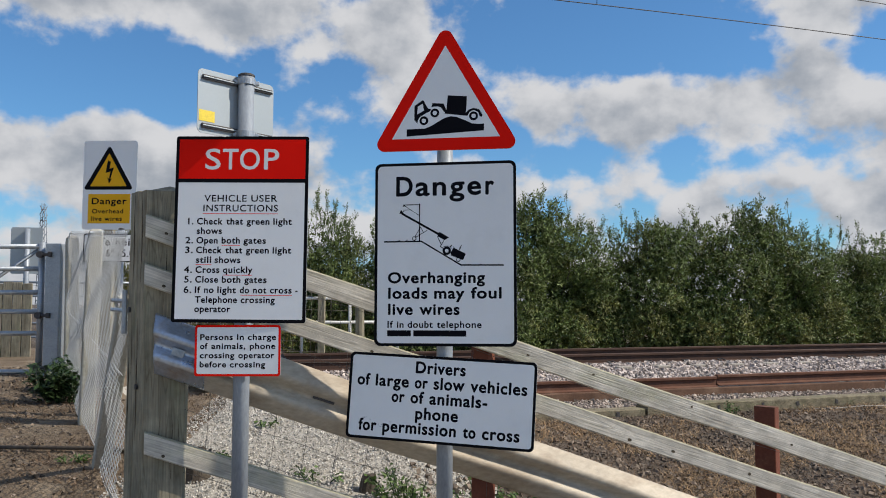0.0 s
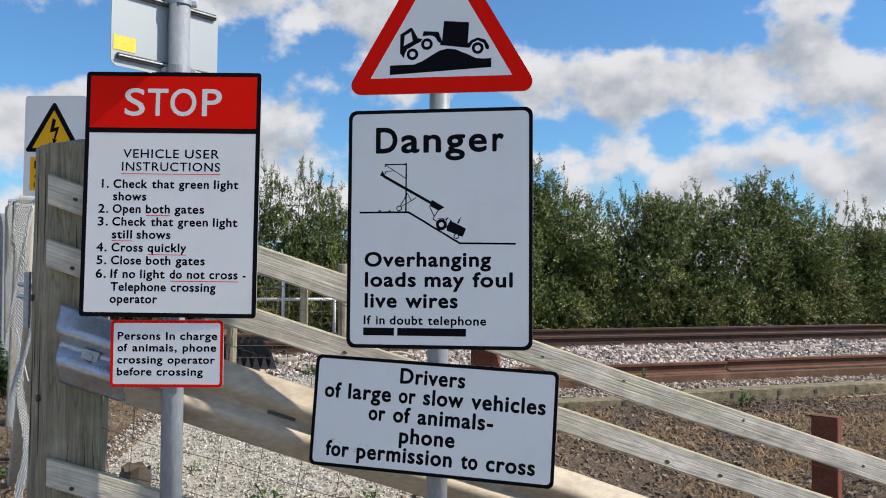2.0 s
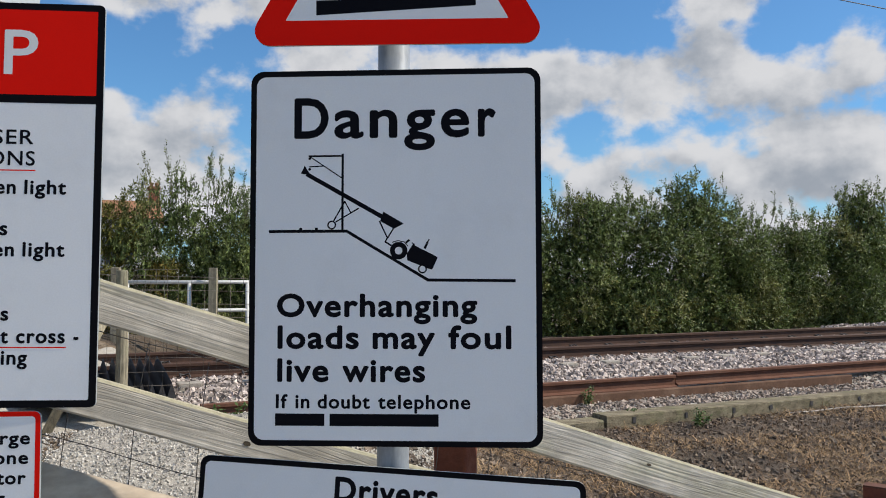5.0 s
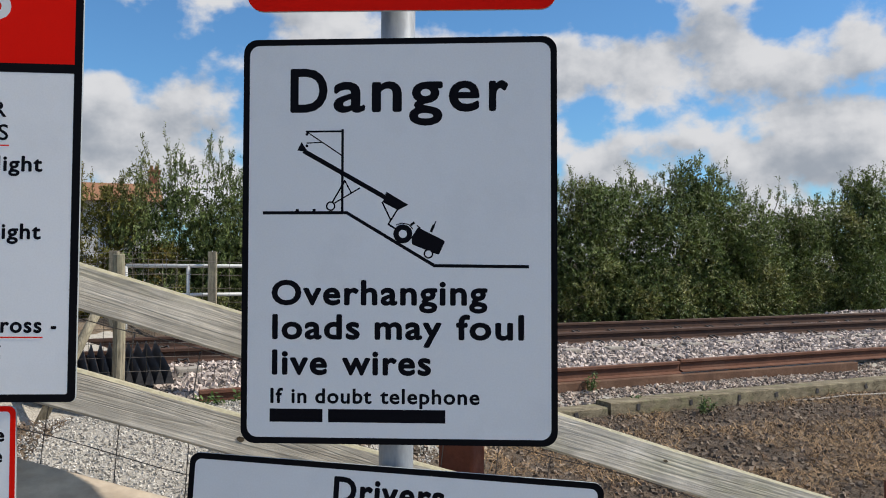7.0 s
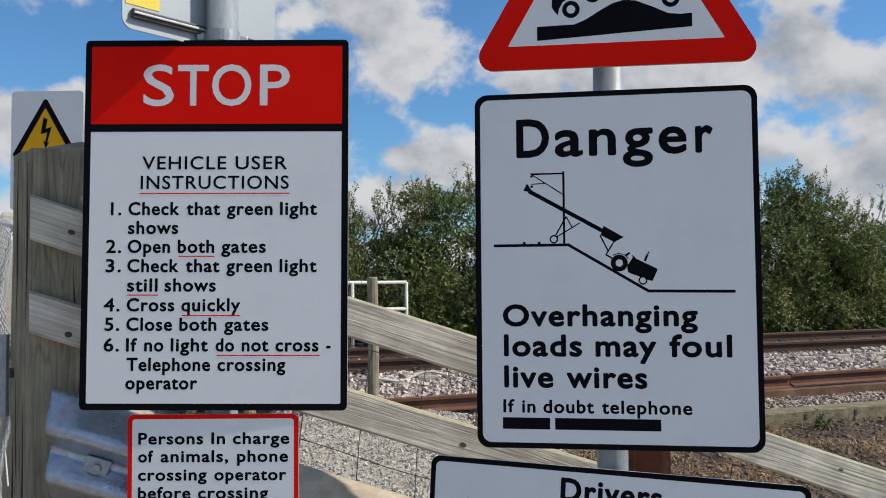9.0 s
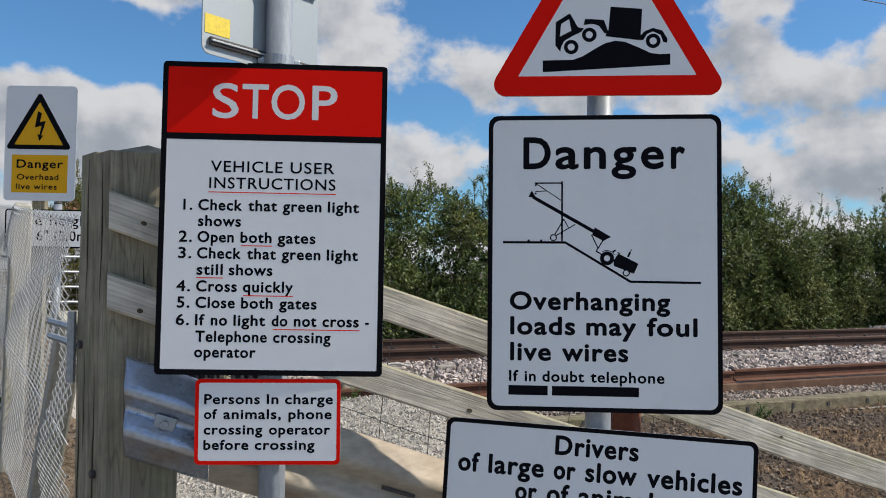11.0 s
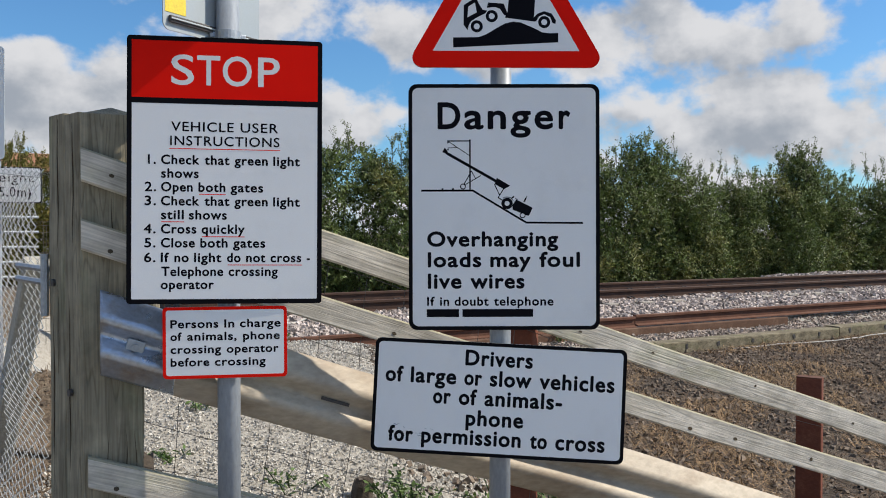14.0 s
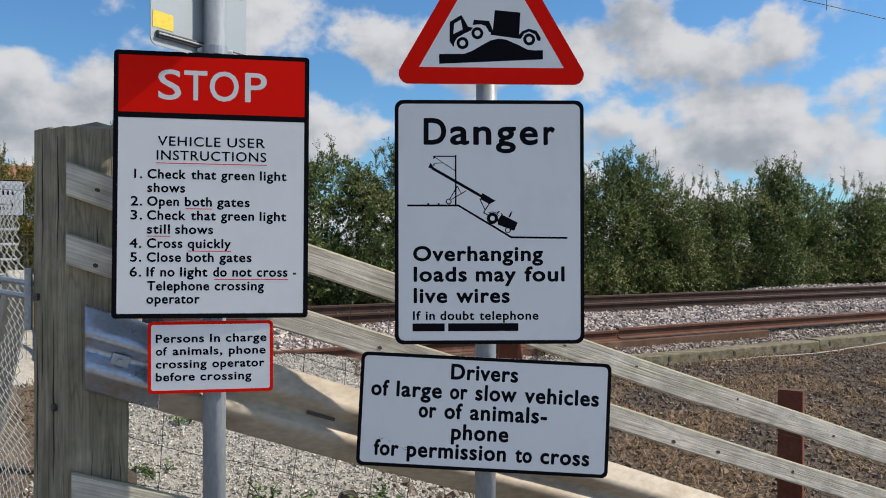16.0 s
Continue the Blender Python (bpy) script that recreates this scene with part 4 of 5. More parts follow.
for ch_, u0, u1 in (("D", 0.152, 0.272), ("a", 0.291, 0.393), ("n", 0.414, 0.510), ("g", 0.533, 0.640), ("e", 0.659, 0.757), ("r", 0.786, 0.847)):
    lettering(ch_, du(u0), du(u1), dv(0.184), DH * 0.110, danger, M_INK, 0.022)
for words, spans, u0, u1, v, cap, wt in [("Overhanging", (0, 1), 0.096, 0.782, 0.661, 0.062, 0.030), ("loads may foul", (90, 424, 480, 733, 786, 1040), 0.099, 0.896, 0.745, 0.062, 0.030),
                                         ("live wires", (90, 301, 357, 694), 0.099, 0.605, 0.832, 0.062, 0.030), ("If in doubt telephone", (86, 134, 166, 223, 256, 468, 500, 870), 0.095, 0.757, 0.9015, 0.037, 0.024)]:
    printed_line(words, spans, u0, u1, du, dv(v), DH * cap, danger, wt)
# the number is only shown as bars
shape("number_bar", [rect(du(0.093), dv(0.947), du(0.262), dv(0.915)), rect(du(0.280), dv(0.947), du(0.650), dv(0.915))], danger, M_INK)


def dp(x, y):
    """A point of the drawing on the danger sign."""
    return du((x + 1.4) / 811.0), dv((y + 194.8) / 1046.0)


def dstroke(x0, y0, x1, y1, w):
    a, b = dp(x0, y0), dp(x1, y1)
    return stroke(a[0], a[1], b[0], b[1], w)


def wheel(parent, cx, cz, r, hole, proud=0.0016):
    part("wheel_mark", ring(disc(cx, cz, r), disc(cx, cz, hole), FACE - proud * 0.2 - 0.0001, FACE - proud * 0.2), M_INK, parent)


LW = 0.0070
shape("embankment", [dstroke(52, 258, 272, 258, LW), dstroke(269, 257, 498, 395, LW), dstroke(494, 394.5, 738, 397, LW),
                     rect(dp(138, 0)[0], dp(0, 256)[1], dp(146, 0)[0], dp(0, 248)[1]), rect(dp(182, 0)[0], dp(0, 256)[1], dp(190, 0)[0], dp(0, 248)[1])], danger, M_INK)
shape("mast", [dstroke(259, 41, 259, 258, 0.0054), dstroke(163, 47, 261, 47, 0.0042), dstroke(163, 46, 258, 110, 0.0026), dstroke(165, 77, 207, 75, 0.0026),
               disc(*dp(166, 54), 0.0032, 10), disc(*dp(166, 84), 0.0032, 10)], danger, M_INK)
shape("elevator", [dstroke(157, 97, 388, 229, 0.0100), [dp(141, 96), dp(152, 74), dp(170, 101)], [dp(373, 204), dp(430, 238), dp(403, 252), dp(364, 231)],
                   dstroke(266, 174, 234, 230, 0.0034), dstroke(305, 194, 239, 233, 0.0030), dstroke(266, 176, 283, 208, 0.0028),
                   dstroke(362, 230, 385, 278, 0.0034), dstroke(385, 278, 402, 250, 0.0034), dstroke(385, 277, 378, 289, 0.0034), dstroke(378, 288, 396, 299, 0.0040)], danger, M_INK)
shape("tractor", [[dp(438, 322), dp(455, 296), dp(520, 329), dp(524, 333), dp(509, 366), dp(500, 364), dp(470, 352), dp(440, 340)],
                  dstroke(488, 308, 496, 290, 0.0056), dstroke(495, 292, 501, 281, 0.0026), dstroke(452, 291, 461, 298, 0.0026),
                  dstroke(398, 290, 414, 285, 0.0022), dstroke(414, 285, 432, 289, 0.0022), dstroke(432, 289, 442, 301, 0.0022), dstroke(436, 291, 446, 283, 0.0050)], danger, M_INK)
for x, y, r, hole in ((416, 313, 0.0204, 0.0088), (482, 364, 0.0105, 0.0070), (229, 241, 0.0105, 0.0070)):
    wx, wz = dp(x, y)
    shape("wheel_face", [disc(wx, wz, r)], danger, M_WHITE, 0.0024)
    wheel(danger, wx, wz, r, hole, 0.0026)

# the drivers sign below, hanging askew
RW, RH = 0.892, 0.402
drivers = empty_thing("drivers_sign", pose(-0.037, 3.930, 1.003, -3.5, 2.6, -12.5), "wide white sign for drivers of large vehicles hanging askew", "sign", "signs at the crossing")
sign_plate(drivers, RW, RH, 0.022, 0.0125, M_WHITE, M_BLACK)
for words, spans, u0, u1, v in [("Drivers", (0, 1), 0.362, 0.630, 0.208), ("of large or slow vehicles", (72, 158, 193, 411, 449, 534, 571, 768, 806, 1160), 0.046, 0.955, 0.382), ("or of animals-", (308, 392, 430, 516, 551, 915), 0.240, 0.752, 0.556),
                                ("phone", (0, 1), 0.374, 0.602, 0.735), ("for permission to cross", (92, 211, 250, 720, 763, 843, 882, 1113), 0.068, 0.926, 0.905)]:
    printed_line(words, spans, u0, u1, lambda u: (u - 0.5) * RW, (1 - v) * RH, RH * 0.140, drivers, 0.028)
rng_scuff = random.Random(12)
for k in range(14):
    x, z = (-0.42 + 0.28 * rng_scuff.random()) * RW, rng_scuff.uniform(0.10, 0.28) * RH
    a, ln, wd_ = rng_scuff.uniform(-0.5, 0.4), rng_scuff.uniform(0.006, 0.022), rng_scuff.uniform(0.0006, 0.0016)
    dx, dz = math.cos(a) * ln, math.sin(a) * ln
    shape("scuff", [[(x, z - wd_), (x + dx, z + dz - wd_ * 0.4), (x + dx, z + dz + wd_ * 0.4), (x, z + wd_)]], drivers, M_POST, 0.0010, "faint grey scuff")

# the red triangle
tri_sign = empty_thing("warning_triangle", pose(0.000, 3.938, 2.378, -1.0, -0.3, -8.0), "red-bordered warning triangle with a grounded lorry drawing", "sign", "signs at the crossing")
TW, TH = 0.714, 0.618
outer = round_poly([(-TW / 2, 0), (TW / 2, 0), (0, TH)], 0.036, 8)
inner = round_poly([(-0.259, 0.0585), (0.259, 0.0585), (0, 0.508)], 0.002, 8)
part("plate", prism(outer, FACE + 0.0016, 0.004), M_ALU, tri_sign, "grey aluminium plate")
part("face", prism(round_poly([(-TW / 2 + 0.003, 0.001), (TW / 2 - 0.003, 0.001), (0, TH - 0.004)], 0.036, 8), FACE, FACE + 0.0014), M_WHITE, tri_sign)
part("border", ring(outer, inner, FACE - 0.00015, FACE + 0.0002), M_RED, tri_sign)
K = 0.000945


def tp(x, y):
    return (x - 475) * K, (697 - y) * K + (x - 475) * K * 0.0 - (475 - x) * K * 0.018


def tpoly(pts):
    return [tp(x, y) for x, y in pts]


shape("hump", [tpoly([(277, 582), (372, 582), (400, 572), (440, 549), (470, 533), (500, 526), (530, 530), (575, 550), (610, 568), (640, 572), (669, 571), (669, 606), (277, 619)])], tri_sign, M_INK)
shape("lorry", [tpoly([(317, 462), (358, 437), (368, 448), (334, 468), (330, 510), (340, 515), (331, 556), (316, 535)]), tpoly([(356, 440), (362, 437), (386, 480), (404, 484), (404, 494), (384, 497), (366, 492)]),
                tpoly([(330, 508), (370, 488), (392, 484), (398, 494), (372, 506), (344, 522), (334, 540)]), tpoly([(403, 474), (408, 454), (466, 459), (484, 508), (466, 500), (452, 478), (436, 472), (420, 472)]),
                tpoly([(487, 418), (584, 428), (578, 527), (470, 511), (480, 490)]), tpoly([(578, 512), (592, 498), (617, 489), (645, 498), (661, 524), (659, 537), (648, 534), (640, 512), (617, 500), (598, 508), (586, 527), (577, 527)])], tri_sign, M_INK)
for x, y in ((365, 542), (421, 505), (617, 530)):
    c = tp(x, y)
    shape("wheel_face", [disc(c[0], c[1], 0.0245)], tri_sign, M_WHITE, 0.0018)
    wheel(tri_sign, c[0], c[1], 0.0215, 0.0105, 0.002)

# the sign seen from behind, at the head of the stop post
back = empty_thing("sign_seen_from_behind", pose(-0.955, 4.015, 2.435, 0, 0, 50), "grey back of a sign clamped to the post head", "sign", "signs at the crossing")
bo = round_poly(rect(-0.285, 0, 0.150, 0.30), 0.025)
part("plate", prism(bo, 0.0, 0.004), M_ALU, back)
for z in (0.035, 0.262):
    part("channel", box_bm(0.40, 0.012, 0.022, (-0.065, -0.007, z), 0.003), M_CLIPS, back, "dark slotted mounting channel")
    part("channel_lip", box_bm(0.40, 0.004, 0.005, (-0.065, -0.016, z), 0.001), M_ALU, back)
part("sticker", box_bm(0.085, 0.001, 0.052, (-0.235, -0.0008, 0.082)), M_LABEL, back, "yellow label")
for z in (2.455, 2.708):
    clamp(back, back.matrix_world.inverted() @ pose(-0.955, 3.962, z, 0, 0, 20), 0.039)

# ---- yellow overhead wires sign and the white sign behind the mesh ----
Y_BASE = Vector((-3.15, 7.88, ground_z(-3.15, 7.88)))
ywp = empty_thing("overhead_wires_sign_post", Matrix.Translation(Y_BASE), "slim timber post holding the overhead wires sign", "sign post")
part("post", box_bm(0.09, 0.07, 2.40 - Y_BASE.z + 0.3, (0, 0.03, (2.40 - Y_BASE.z) / 2), 0.006), M_WOOD_UP, ywp)
yel = empty_thing("overhead_wires_sign", pose(-3.138, 7.85, 2.345, 0, 0.4, -5), "white and yellow overhead live wires danger sign", "sign")
YW, YH = 0.522, 0.84
sign_plate(yel, YW, YH, 0.03, 0.004, M_WHITE, M_WHITE)
yt = round_poly([(-0.258, 0.376), (0.232, 0.376), (-0.012, 0.80)], 0.018, 6)
yi = round_poly([(-0.192, 0.408), (0.166, 0.408), (-0.012, 0.722)], 0.004, 6)
part("warning_border", ring(yt, yi, FACE - 0.0004, FACE), M_BLACK, yel)
shape("warning_field", [yi], yel, M_YELLOW, 0.001)
shape("lightning", [[(-0.025, 0.655), (0.005, 0.64), (-0.008, 0.575), (0.035, 0.585), (0.004, 0.475), (0.022, 0.482), (-0.008, 0.435), (-0.026, 0.492), (-0.010, 0.480), (0.004, 0.548), (-0.045, 0.535)]], yel, M_BLACK, 0.0025)
shape("yellow_panel", [rect(-0.205, 0.058, 0.205, 0.335)], yel, M_YELLOW, 0.001)
for words, x0, x1, z, cap in (("Danger", -0.17, 0.17, 0.238, 0.062), ("Overhead", -0.165, 0.14, 0.152, 0.042), ("live wires", -0.17, 0.13, 0.082, 0.042)):
    lettering(words, x0, x1, z, cap, yel, M_INK, 0.02, 0.002)
W_BASE = Vector((-2.49, 6.46, ground_z(-2.49, 6.46)))
wsp = empty_thing("height_sign_post", Matrix.Translation(W_BASE), "grey round post of the safe height sign", "sign post")
pole(wsp, -2.49, 6.47, W_BASE.z - 0.2, 2.22, 0.022, W_BASE)
ws = empty_thing("safe_height_sign", pose(-2.49, 6.42, 1.97, 0, 0, 4), "white safe height sign with black lettering behind chain-link mesh", "sign")
sign_plate(ws, 0.52, 0.215, 0.015, 0.007, M_WHITE, M_BLACK)
lettering("Safe height", -0.215, 0.215, 0.125, 0.058, ws, M_INK, 0.014)
lettering("16' 6\" (5.0m)", -0.20, 0.20, 0.038, 0.058, ws, M_INK, 0.014)

# ---- timber fence, guard rail and their posts ----
FD = Vector((math.cos(radians(11.8)), math.sin(radians(11.8)), 0))      # along the fence
FN = Vector((FD.y, -FD.x, 0))                                           # towards the road
FY = 11.8


def fence(x, off=0.0, z=0.0):
    """A place on the fence's line over x, off metres towards the road."""
    s = (x + 0.463) / FD.x
    p = Vector((-0.463, 4.193, 0)) + FD * s + FN * off
    return Vector((p.x, p.y, z))


def board(thing, x0, x1, top0, slope, h, thick, off):
    """A sawn board whose top falls with x; slightly bowed, with worn arrises and knots."""
    rng = random.Random(int(top0 * 1000))
    n = 22
    vs, fs = [], []
    a0, a1 = fence(x0, off, top0 + slope * (x0 + 0.68)), fence(x1, off, top0 + slope * (x1 + 0.68))
    ln = (a1 - a0).length
    pitch = math.degrees(math.asin((a0.z - a1.z) / ln))
    frame_m = Matrix.Translation(a0) @ pose(0, 0, 0, 0, pitch, FY)
    hp = h * math.cos(radians(pitch))
    for i in range(n + 1):
        x = ln * i / n
        wob = 0.003 * math.sin(i * 0.7 + top0 * 9)
        e, hh = 0.006, hp + 0.003 * math.sin(i * 1.3)
        for o, z in ((e, 0), (thick - e, 0), (thick, -e), (thick, -hh + e), (thick - e, -hh), (e, -hh), (0, -hh + e), (0, -e)):
            # the ends are sawn plumb
            vs.append((x + (z * math.tan(radians(-pitch)) if i in (0, n) else 0), -o, z + wob))
    for i in range(n):
        for k in range(8):
            k2 = (k + 1) % 8
            fs.append((i * 8 + k, (i + 1) * 8 + k, (i + 1) * 8 + k2, i * 8 + k2))
    fs += [tuple(range(8)), tuple(n * 8 + k for k in range(7, -1, -1))]
    me = mesh_from(vs, fs, "board", M_WOOD)
    bm = bmesh.new()
    bm.from_mesh(me)
    bmesh.ops.recalc_face_normals(bm, faces=bm.faces)
    bm.to_mesh(me)
    bm.free()
    me.materials.append(M_LICHEN)
    for p in me.polygons:
        if p.normal.z > 0.6:
            p.material_index = 1
    ob = mesh_part("board", me, thing, frame_m)
    x = 0.12
    while x < ln - 0.1:
        bm = prism(disc(0, 0, rng.uniform(0.004, 0.008), 10), -0.001, 0.001)
        k = part("knot", bm, M_KNOT, ob)
        k.matrix_local = Matrix.Translation((x, -thick - 0.0004, -rng.uniform(0.2, 0.85) * hp)) @ Matrix.Diagonal((rng.uniform(1.0, 2.2), 1, rng.uniform(0.8, 1.3), 1))
        x += rng.uniform(0.25, 0.8)
    return ob


timber_fence = empty_thing("timber_fence", Matrix.Identity(4), "weathered grey timber fence with boards sloping down the bank", "fence")
board(timber_fence, -1.430, 3.6, 1.825, -0.342, 0.112, 0.035, -0.035)
board(timber_fence, -1.432, 3.6, 1.583, -0.342, 0.104, 0.035, -0.035)
board(timber_fence, -1.415, 2.2, 0.785, -0.355, 0.105, 0.035, -0.035)


def square_post(thing, name, centre, w, d, z0, z1, yaw, peak, material):
    """A sawn post with a weathered, pointed or flat head and a shake down its face."""
    bm = bmesh.new()
    prof = round_poly(rect(-w / 2, -d / 2, w / 2, d / 2), 0.010, 3)
    levels = [z0 + (z1 - z0) * k / 8 for k in range(9)]
    rows = []
    for k, z in enumerate(levels):
        j = 0.003 * math.sin(k * 1.9)
        rows.append([bm.verts.new((x + j, y - j, z)) for x, y in prof])
    n = len(prof)
    for a, b in zip(rows, rows[1:]):
        for i in range(n):
            bm.faces.new((a[i], a[(i + 1) % n], b[(i + 1) % n], b[i]))
    bm.faces.new(list(reversed(rows[0])))
    if peak:
        a, b = bm.verts.new((0, -d / 2, z1 + peak)), bm.verts.new((0, d / 2, z1 + peak))
        apex = bm.verts.new((0, 0, z1 + peak))
        bm.verts.remove(a)
        bm.verts.remove(b)
        for i in range(n):
            bm.faces.new((rows[-1][i], rows[-1][(i + 1) % n], apex))
    else:
        bm.faces.new(rows[-1])
    bmesh.ops.recalc_face_normals(bm, faces=bm.faces)
    ob = part(name, bm, material, thing)
    ob.matrix_local = pose(centre.x, centre.y, 0, 0, 0, yaw)
    return ob


pb = fence(-1.338, -0.035 - 0.08)
square_post(timber_fence, "end_post", pb, 0.198, 0.16, 0.2, 2.195, FY, 0.034, M_WOOD_UP)
# shakes, long drying cracks in the end post
for x, z0, z1 in ((-1.335, 2.16, 1.72), (-1.285, 2.02, 1.45), (-1.352, 1.50, 0.95), (-1.298, 1.24, 0.82), (-1.268, 1.18, 0.98)):
    tubes("shake", [[fence(x + 0.004 * math.sin(z * 21 + x * 40), -0.0355, z) for z in np.linspace(z0, z1, 9)]], [0.0006, 0.0016, 0.0022, 0.002, 0.0024, 0.002, 0.0022, 0.0014, 0.0005], M_KNOT, timber_fence, 4)
gate_post = empty_thing("gate_post", Matrix.Identity(4), "heavy weathered timber gate post of two bolted baulks", "post")
ga, gb = Vector((-1.446, 4.030, 0)), Vector((-1.600, 4.246, 0))
gd = (gb - ga).normalized()
gyaw = math.degrees(math.atan2(gd.y, gd.x))
gn = Vector((-gd.y, gd.x, 0))          # faces the road
for s0, s1, zt in ((0.0, 0.126, 2.200), (0.129, 0.266, 2.208)):
    c = ga + gd * (s0 + s1) / 2 - gn * 0.075
    square_post(gate_post, "baulk", c, s1 - s0, 0.15, 0.2, zt, gyaw, 0, M_WOOD_UP)
for s, z0, z1 in ((0.05, 2.17, 1.5), (0.085, 1.7, 0.9), (0.18, 2.19, 1.3), (0.225, 1.5, 0.7)):
    tubes("shake", [[ga + gd * (s + 0.004 * math.sin(z * 17 + s * 60)) + gn * 0.0005 + Vector((0, 0, z)) for z in np.linspace(z0, z1, 9)]], [0.0006, 0.0014, 0.002, 0.0018, 0.0022, 0.0018, 0.002, 0.0012, 0.0005], M_KNOT, gate_post, 4)
for z, s in ((1.62, 0.21), (1.25, 0.07)):
    c = ga + gd * s + gn * 0.004
    nb = part("bolt_head", prism(disc(0, 0, 0.013, 8), -0.008, 0.004), M_CLIPS, gate_post)
    nb.matrix_local = Matrix.Translation((c.x, c.y, z)) @ pose(0, 0, 0, 0, 0, gyaw + 180)

guard = empty_thing("guard_rail", Matrix.Identity(4), "weathered corrugated steel guard rail sloping down the bank", "guard rail")
W_PROF = [(0.0, 0.0), (0.018, 0.012), (0.026, 0.03), (0.060, 0.062), (0.072, 0.085), (0.060, 0.106), (0.026, 0.128), (0.022, 0.140), (0.026, 0.152), (0.060, 0.174), (0.072, 0.195), (0.060, 0.218), (0.026, 0.250), (0.018, 0.268), (0.0, 0.280)]


def w_beam(x0, x1, material, name, label, open_end):
    n = 26
    vs, fs = [], []
    m = len(W_PROF)
    for back_off in (0.0, -0.004):
        for i in range(n + 1):
            x = x0 + (x1 - x0) * i / n
            top = 1.585 - 0.358 * (x + 1.33) + 0.006 * math.sin(x * 3.1)
            flat = 1.0
            for o, z in W_PROF:
                dent = 0.012 * noise.noise(Vector((x * 2.2, z * 6, 4.0)))
                c = fence(x, 0.012 + o * flat + back_off + dent, top - 0.285 + z * 1.02)
                vs.append(c)
    w = m
    off = (n + 1) * w
    for i in range(n):
        for k in range(w - 1):
            a = i * w + k
            fs.append((a, a + w, a + w + 1, a + 1))
            fs.append((off + a, off + a + 1, off + a + w + 1, off + a + w))
        for k in (0, w - 1):
            a = i * w + k
            fs.append((a, off + a, off + a + w, a + w))
    for i in (0, n):
        for k in range(w - 1):
            a = i * w + k
            fs.append((a, a + 1, off + a + 1, off + a))
    me = mesh_from(vs, fs, name, material, True)
    bm = bmesh.new()
    bm.from_mesh(me)
    bmesh.ops.recalc_face_normals(bm, faces=bm.faces)
    bm.to_mesh(me)
    bm.free()
    return mesh_part(name, me, guard, label=label)


w_beam(-1.375, -1.15, M_ARMCO_END, "beam_end", "galvanised end of the beam, coloured blue for the sky's reflection", True)
w_beam(-1.149, 3.4, M_ARMCO, "beam", "beam with tan weathering", False)
for x, dz in ((-1.27, 0.150), (0.42, 0.2), (1.0, 0.21), (1.12, 0.21), (1.7, 0.2)):
    top = 1.585 - 0.358 * (x + 1.33)
    big_b = x < -1.2
    b = part("plate_washer" if big_b else "bolt_head", box_bm(0.06 if big_b else 0.022, 0.012, 0.05 if big_b else 0.022, (0, 0, 0), 0.004), M_GALV if big_b else M_CLIPS, guard)
    b.matrix_local = Matrix.Translation(fence(x, 0.048 if dz < 0.16 else 0.062, top - dz)) @ pose(0, 0, 0, 0, 19, FY)
    if big_b:
        nut = part("nut", prism(disc(0, 0, 0.013, 6), -0.016, 0.0), M_GALV, b)
slot = fence(-0.60, 0.043, 1.585 - 0.358 * 0.73 - 0.142)
part("slot", box_bm(0.11, 0.006, 0.012, (0, 0, 0), 0.002), M_CLIPS, guard).matrix_local = Matrix.Translation(slot) @ pose(0, 0, 0, 0, 19, FY)


def steel_post(x, y, top, w, label):
    """A rusted flat box-section post."""
    b = Vector((x, y, ground_z(x, y)))
    t = empty_thing("steel_post", Matrix.Translation(b), label, "post", "rusty posts behind the fence")
    h = top - b.z
    bm = prism(round_poly(rect(-w / 2, -w * 0.27, w / 2, w * 0.27), 0.008, 3), -0.3, h)
    bmesh.ops.rotate(bm, cent=(0, 0, 0), matrix=Matrix.Rotation(radians(90), 3, "X"), verts=bm.verts)
    bmesh.ops.scale(bm, vec=(1, 1, -1), verts=bm.verts)
    bmesh.ops.recalc_face_normals(bm, faces=bm.faces)
    ob = part("box_section", bm, M_RUST, t)
    zs = [v.co.z for v in ob.data.vertices]
    ob.matrix_local = pose(0, 0, -0.3 - min(zs), 0, 0, -42)
    cp = part("cap_plate", box_bm(w * 0.98, w * 0.52, 0.006, (0, 0, h + 0.003), 0.001), M_RAILRUST, t)
    cp.matrix_local = pose(0, 0, 0, 0, 0, -42)
    return t


steel_post(1.91, 5.03, 1.043, 0.125, "rust-red steel box post standing behind the boards")
steel_post(0.20, 4.44, 1.50, 0.115, "rust-red steel box post standing behind the boards")
steel_post(3.2, 5.2, 0.62, 0.125, "rust-red steel box post standing behind the boards")

# wire netting nailed behind the boards
net = empty_thing("wire_netting", Matrix.Identity(4), "thin rusty stock netting stretched behind the fence boards", "wire netting")
lines = []
for k in range(9):
    lines.append([fence(x, -0.042 + 0.006 * math.sin(x * 7 + k), 1.70 - 0.342 * (x + 0.68) - 0.15 * k + 0.006 * math.sin(x * 11 + k * 2)) for x in np.linspace(-1.25, 3.2 if k % 3 == 0 else 0.5, 60)])
x = -1.2
while x < 0.5:
    lines.append([fence(x - 0.14 * t + 0.008 * math.sin(t * 9 + x * 5), -0.044, 1.70 - 0.342 * (x + 0.68) - 1.2 * t) for t in np.linspace(0, 1, 16)])
    x += 0.15
tubes("netting", lines, 0.0014, M_WIRE, net, 3)

# ---- chain-link fence, gate and the path side ----
CA, CB = Vector((-1.66, 4.36, 0)), Vector((-3.575, 8.02, 0))
link = empty_thing("chain_link_fence", Matrix.Identity(4), "galvanised chain-link fence on concrete posts beside the path", "fence")


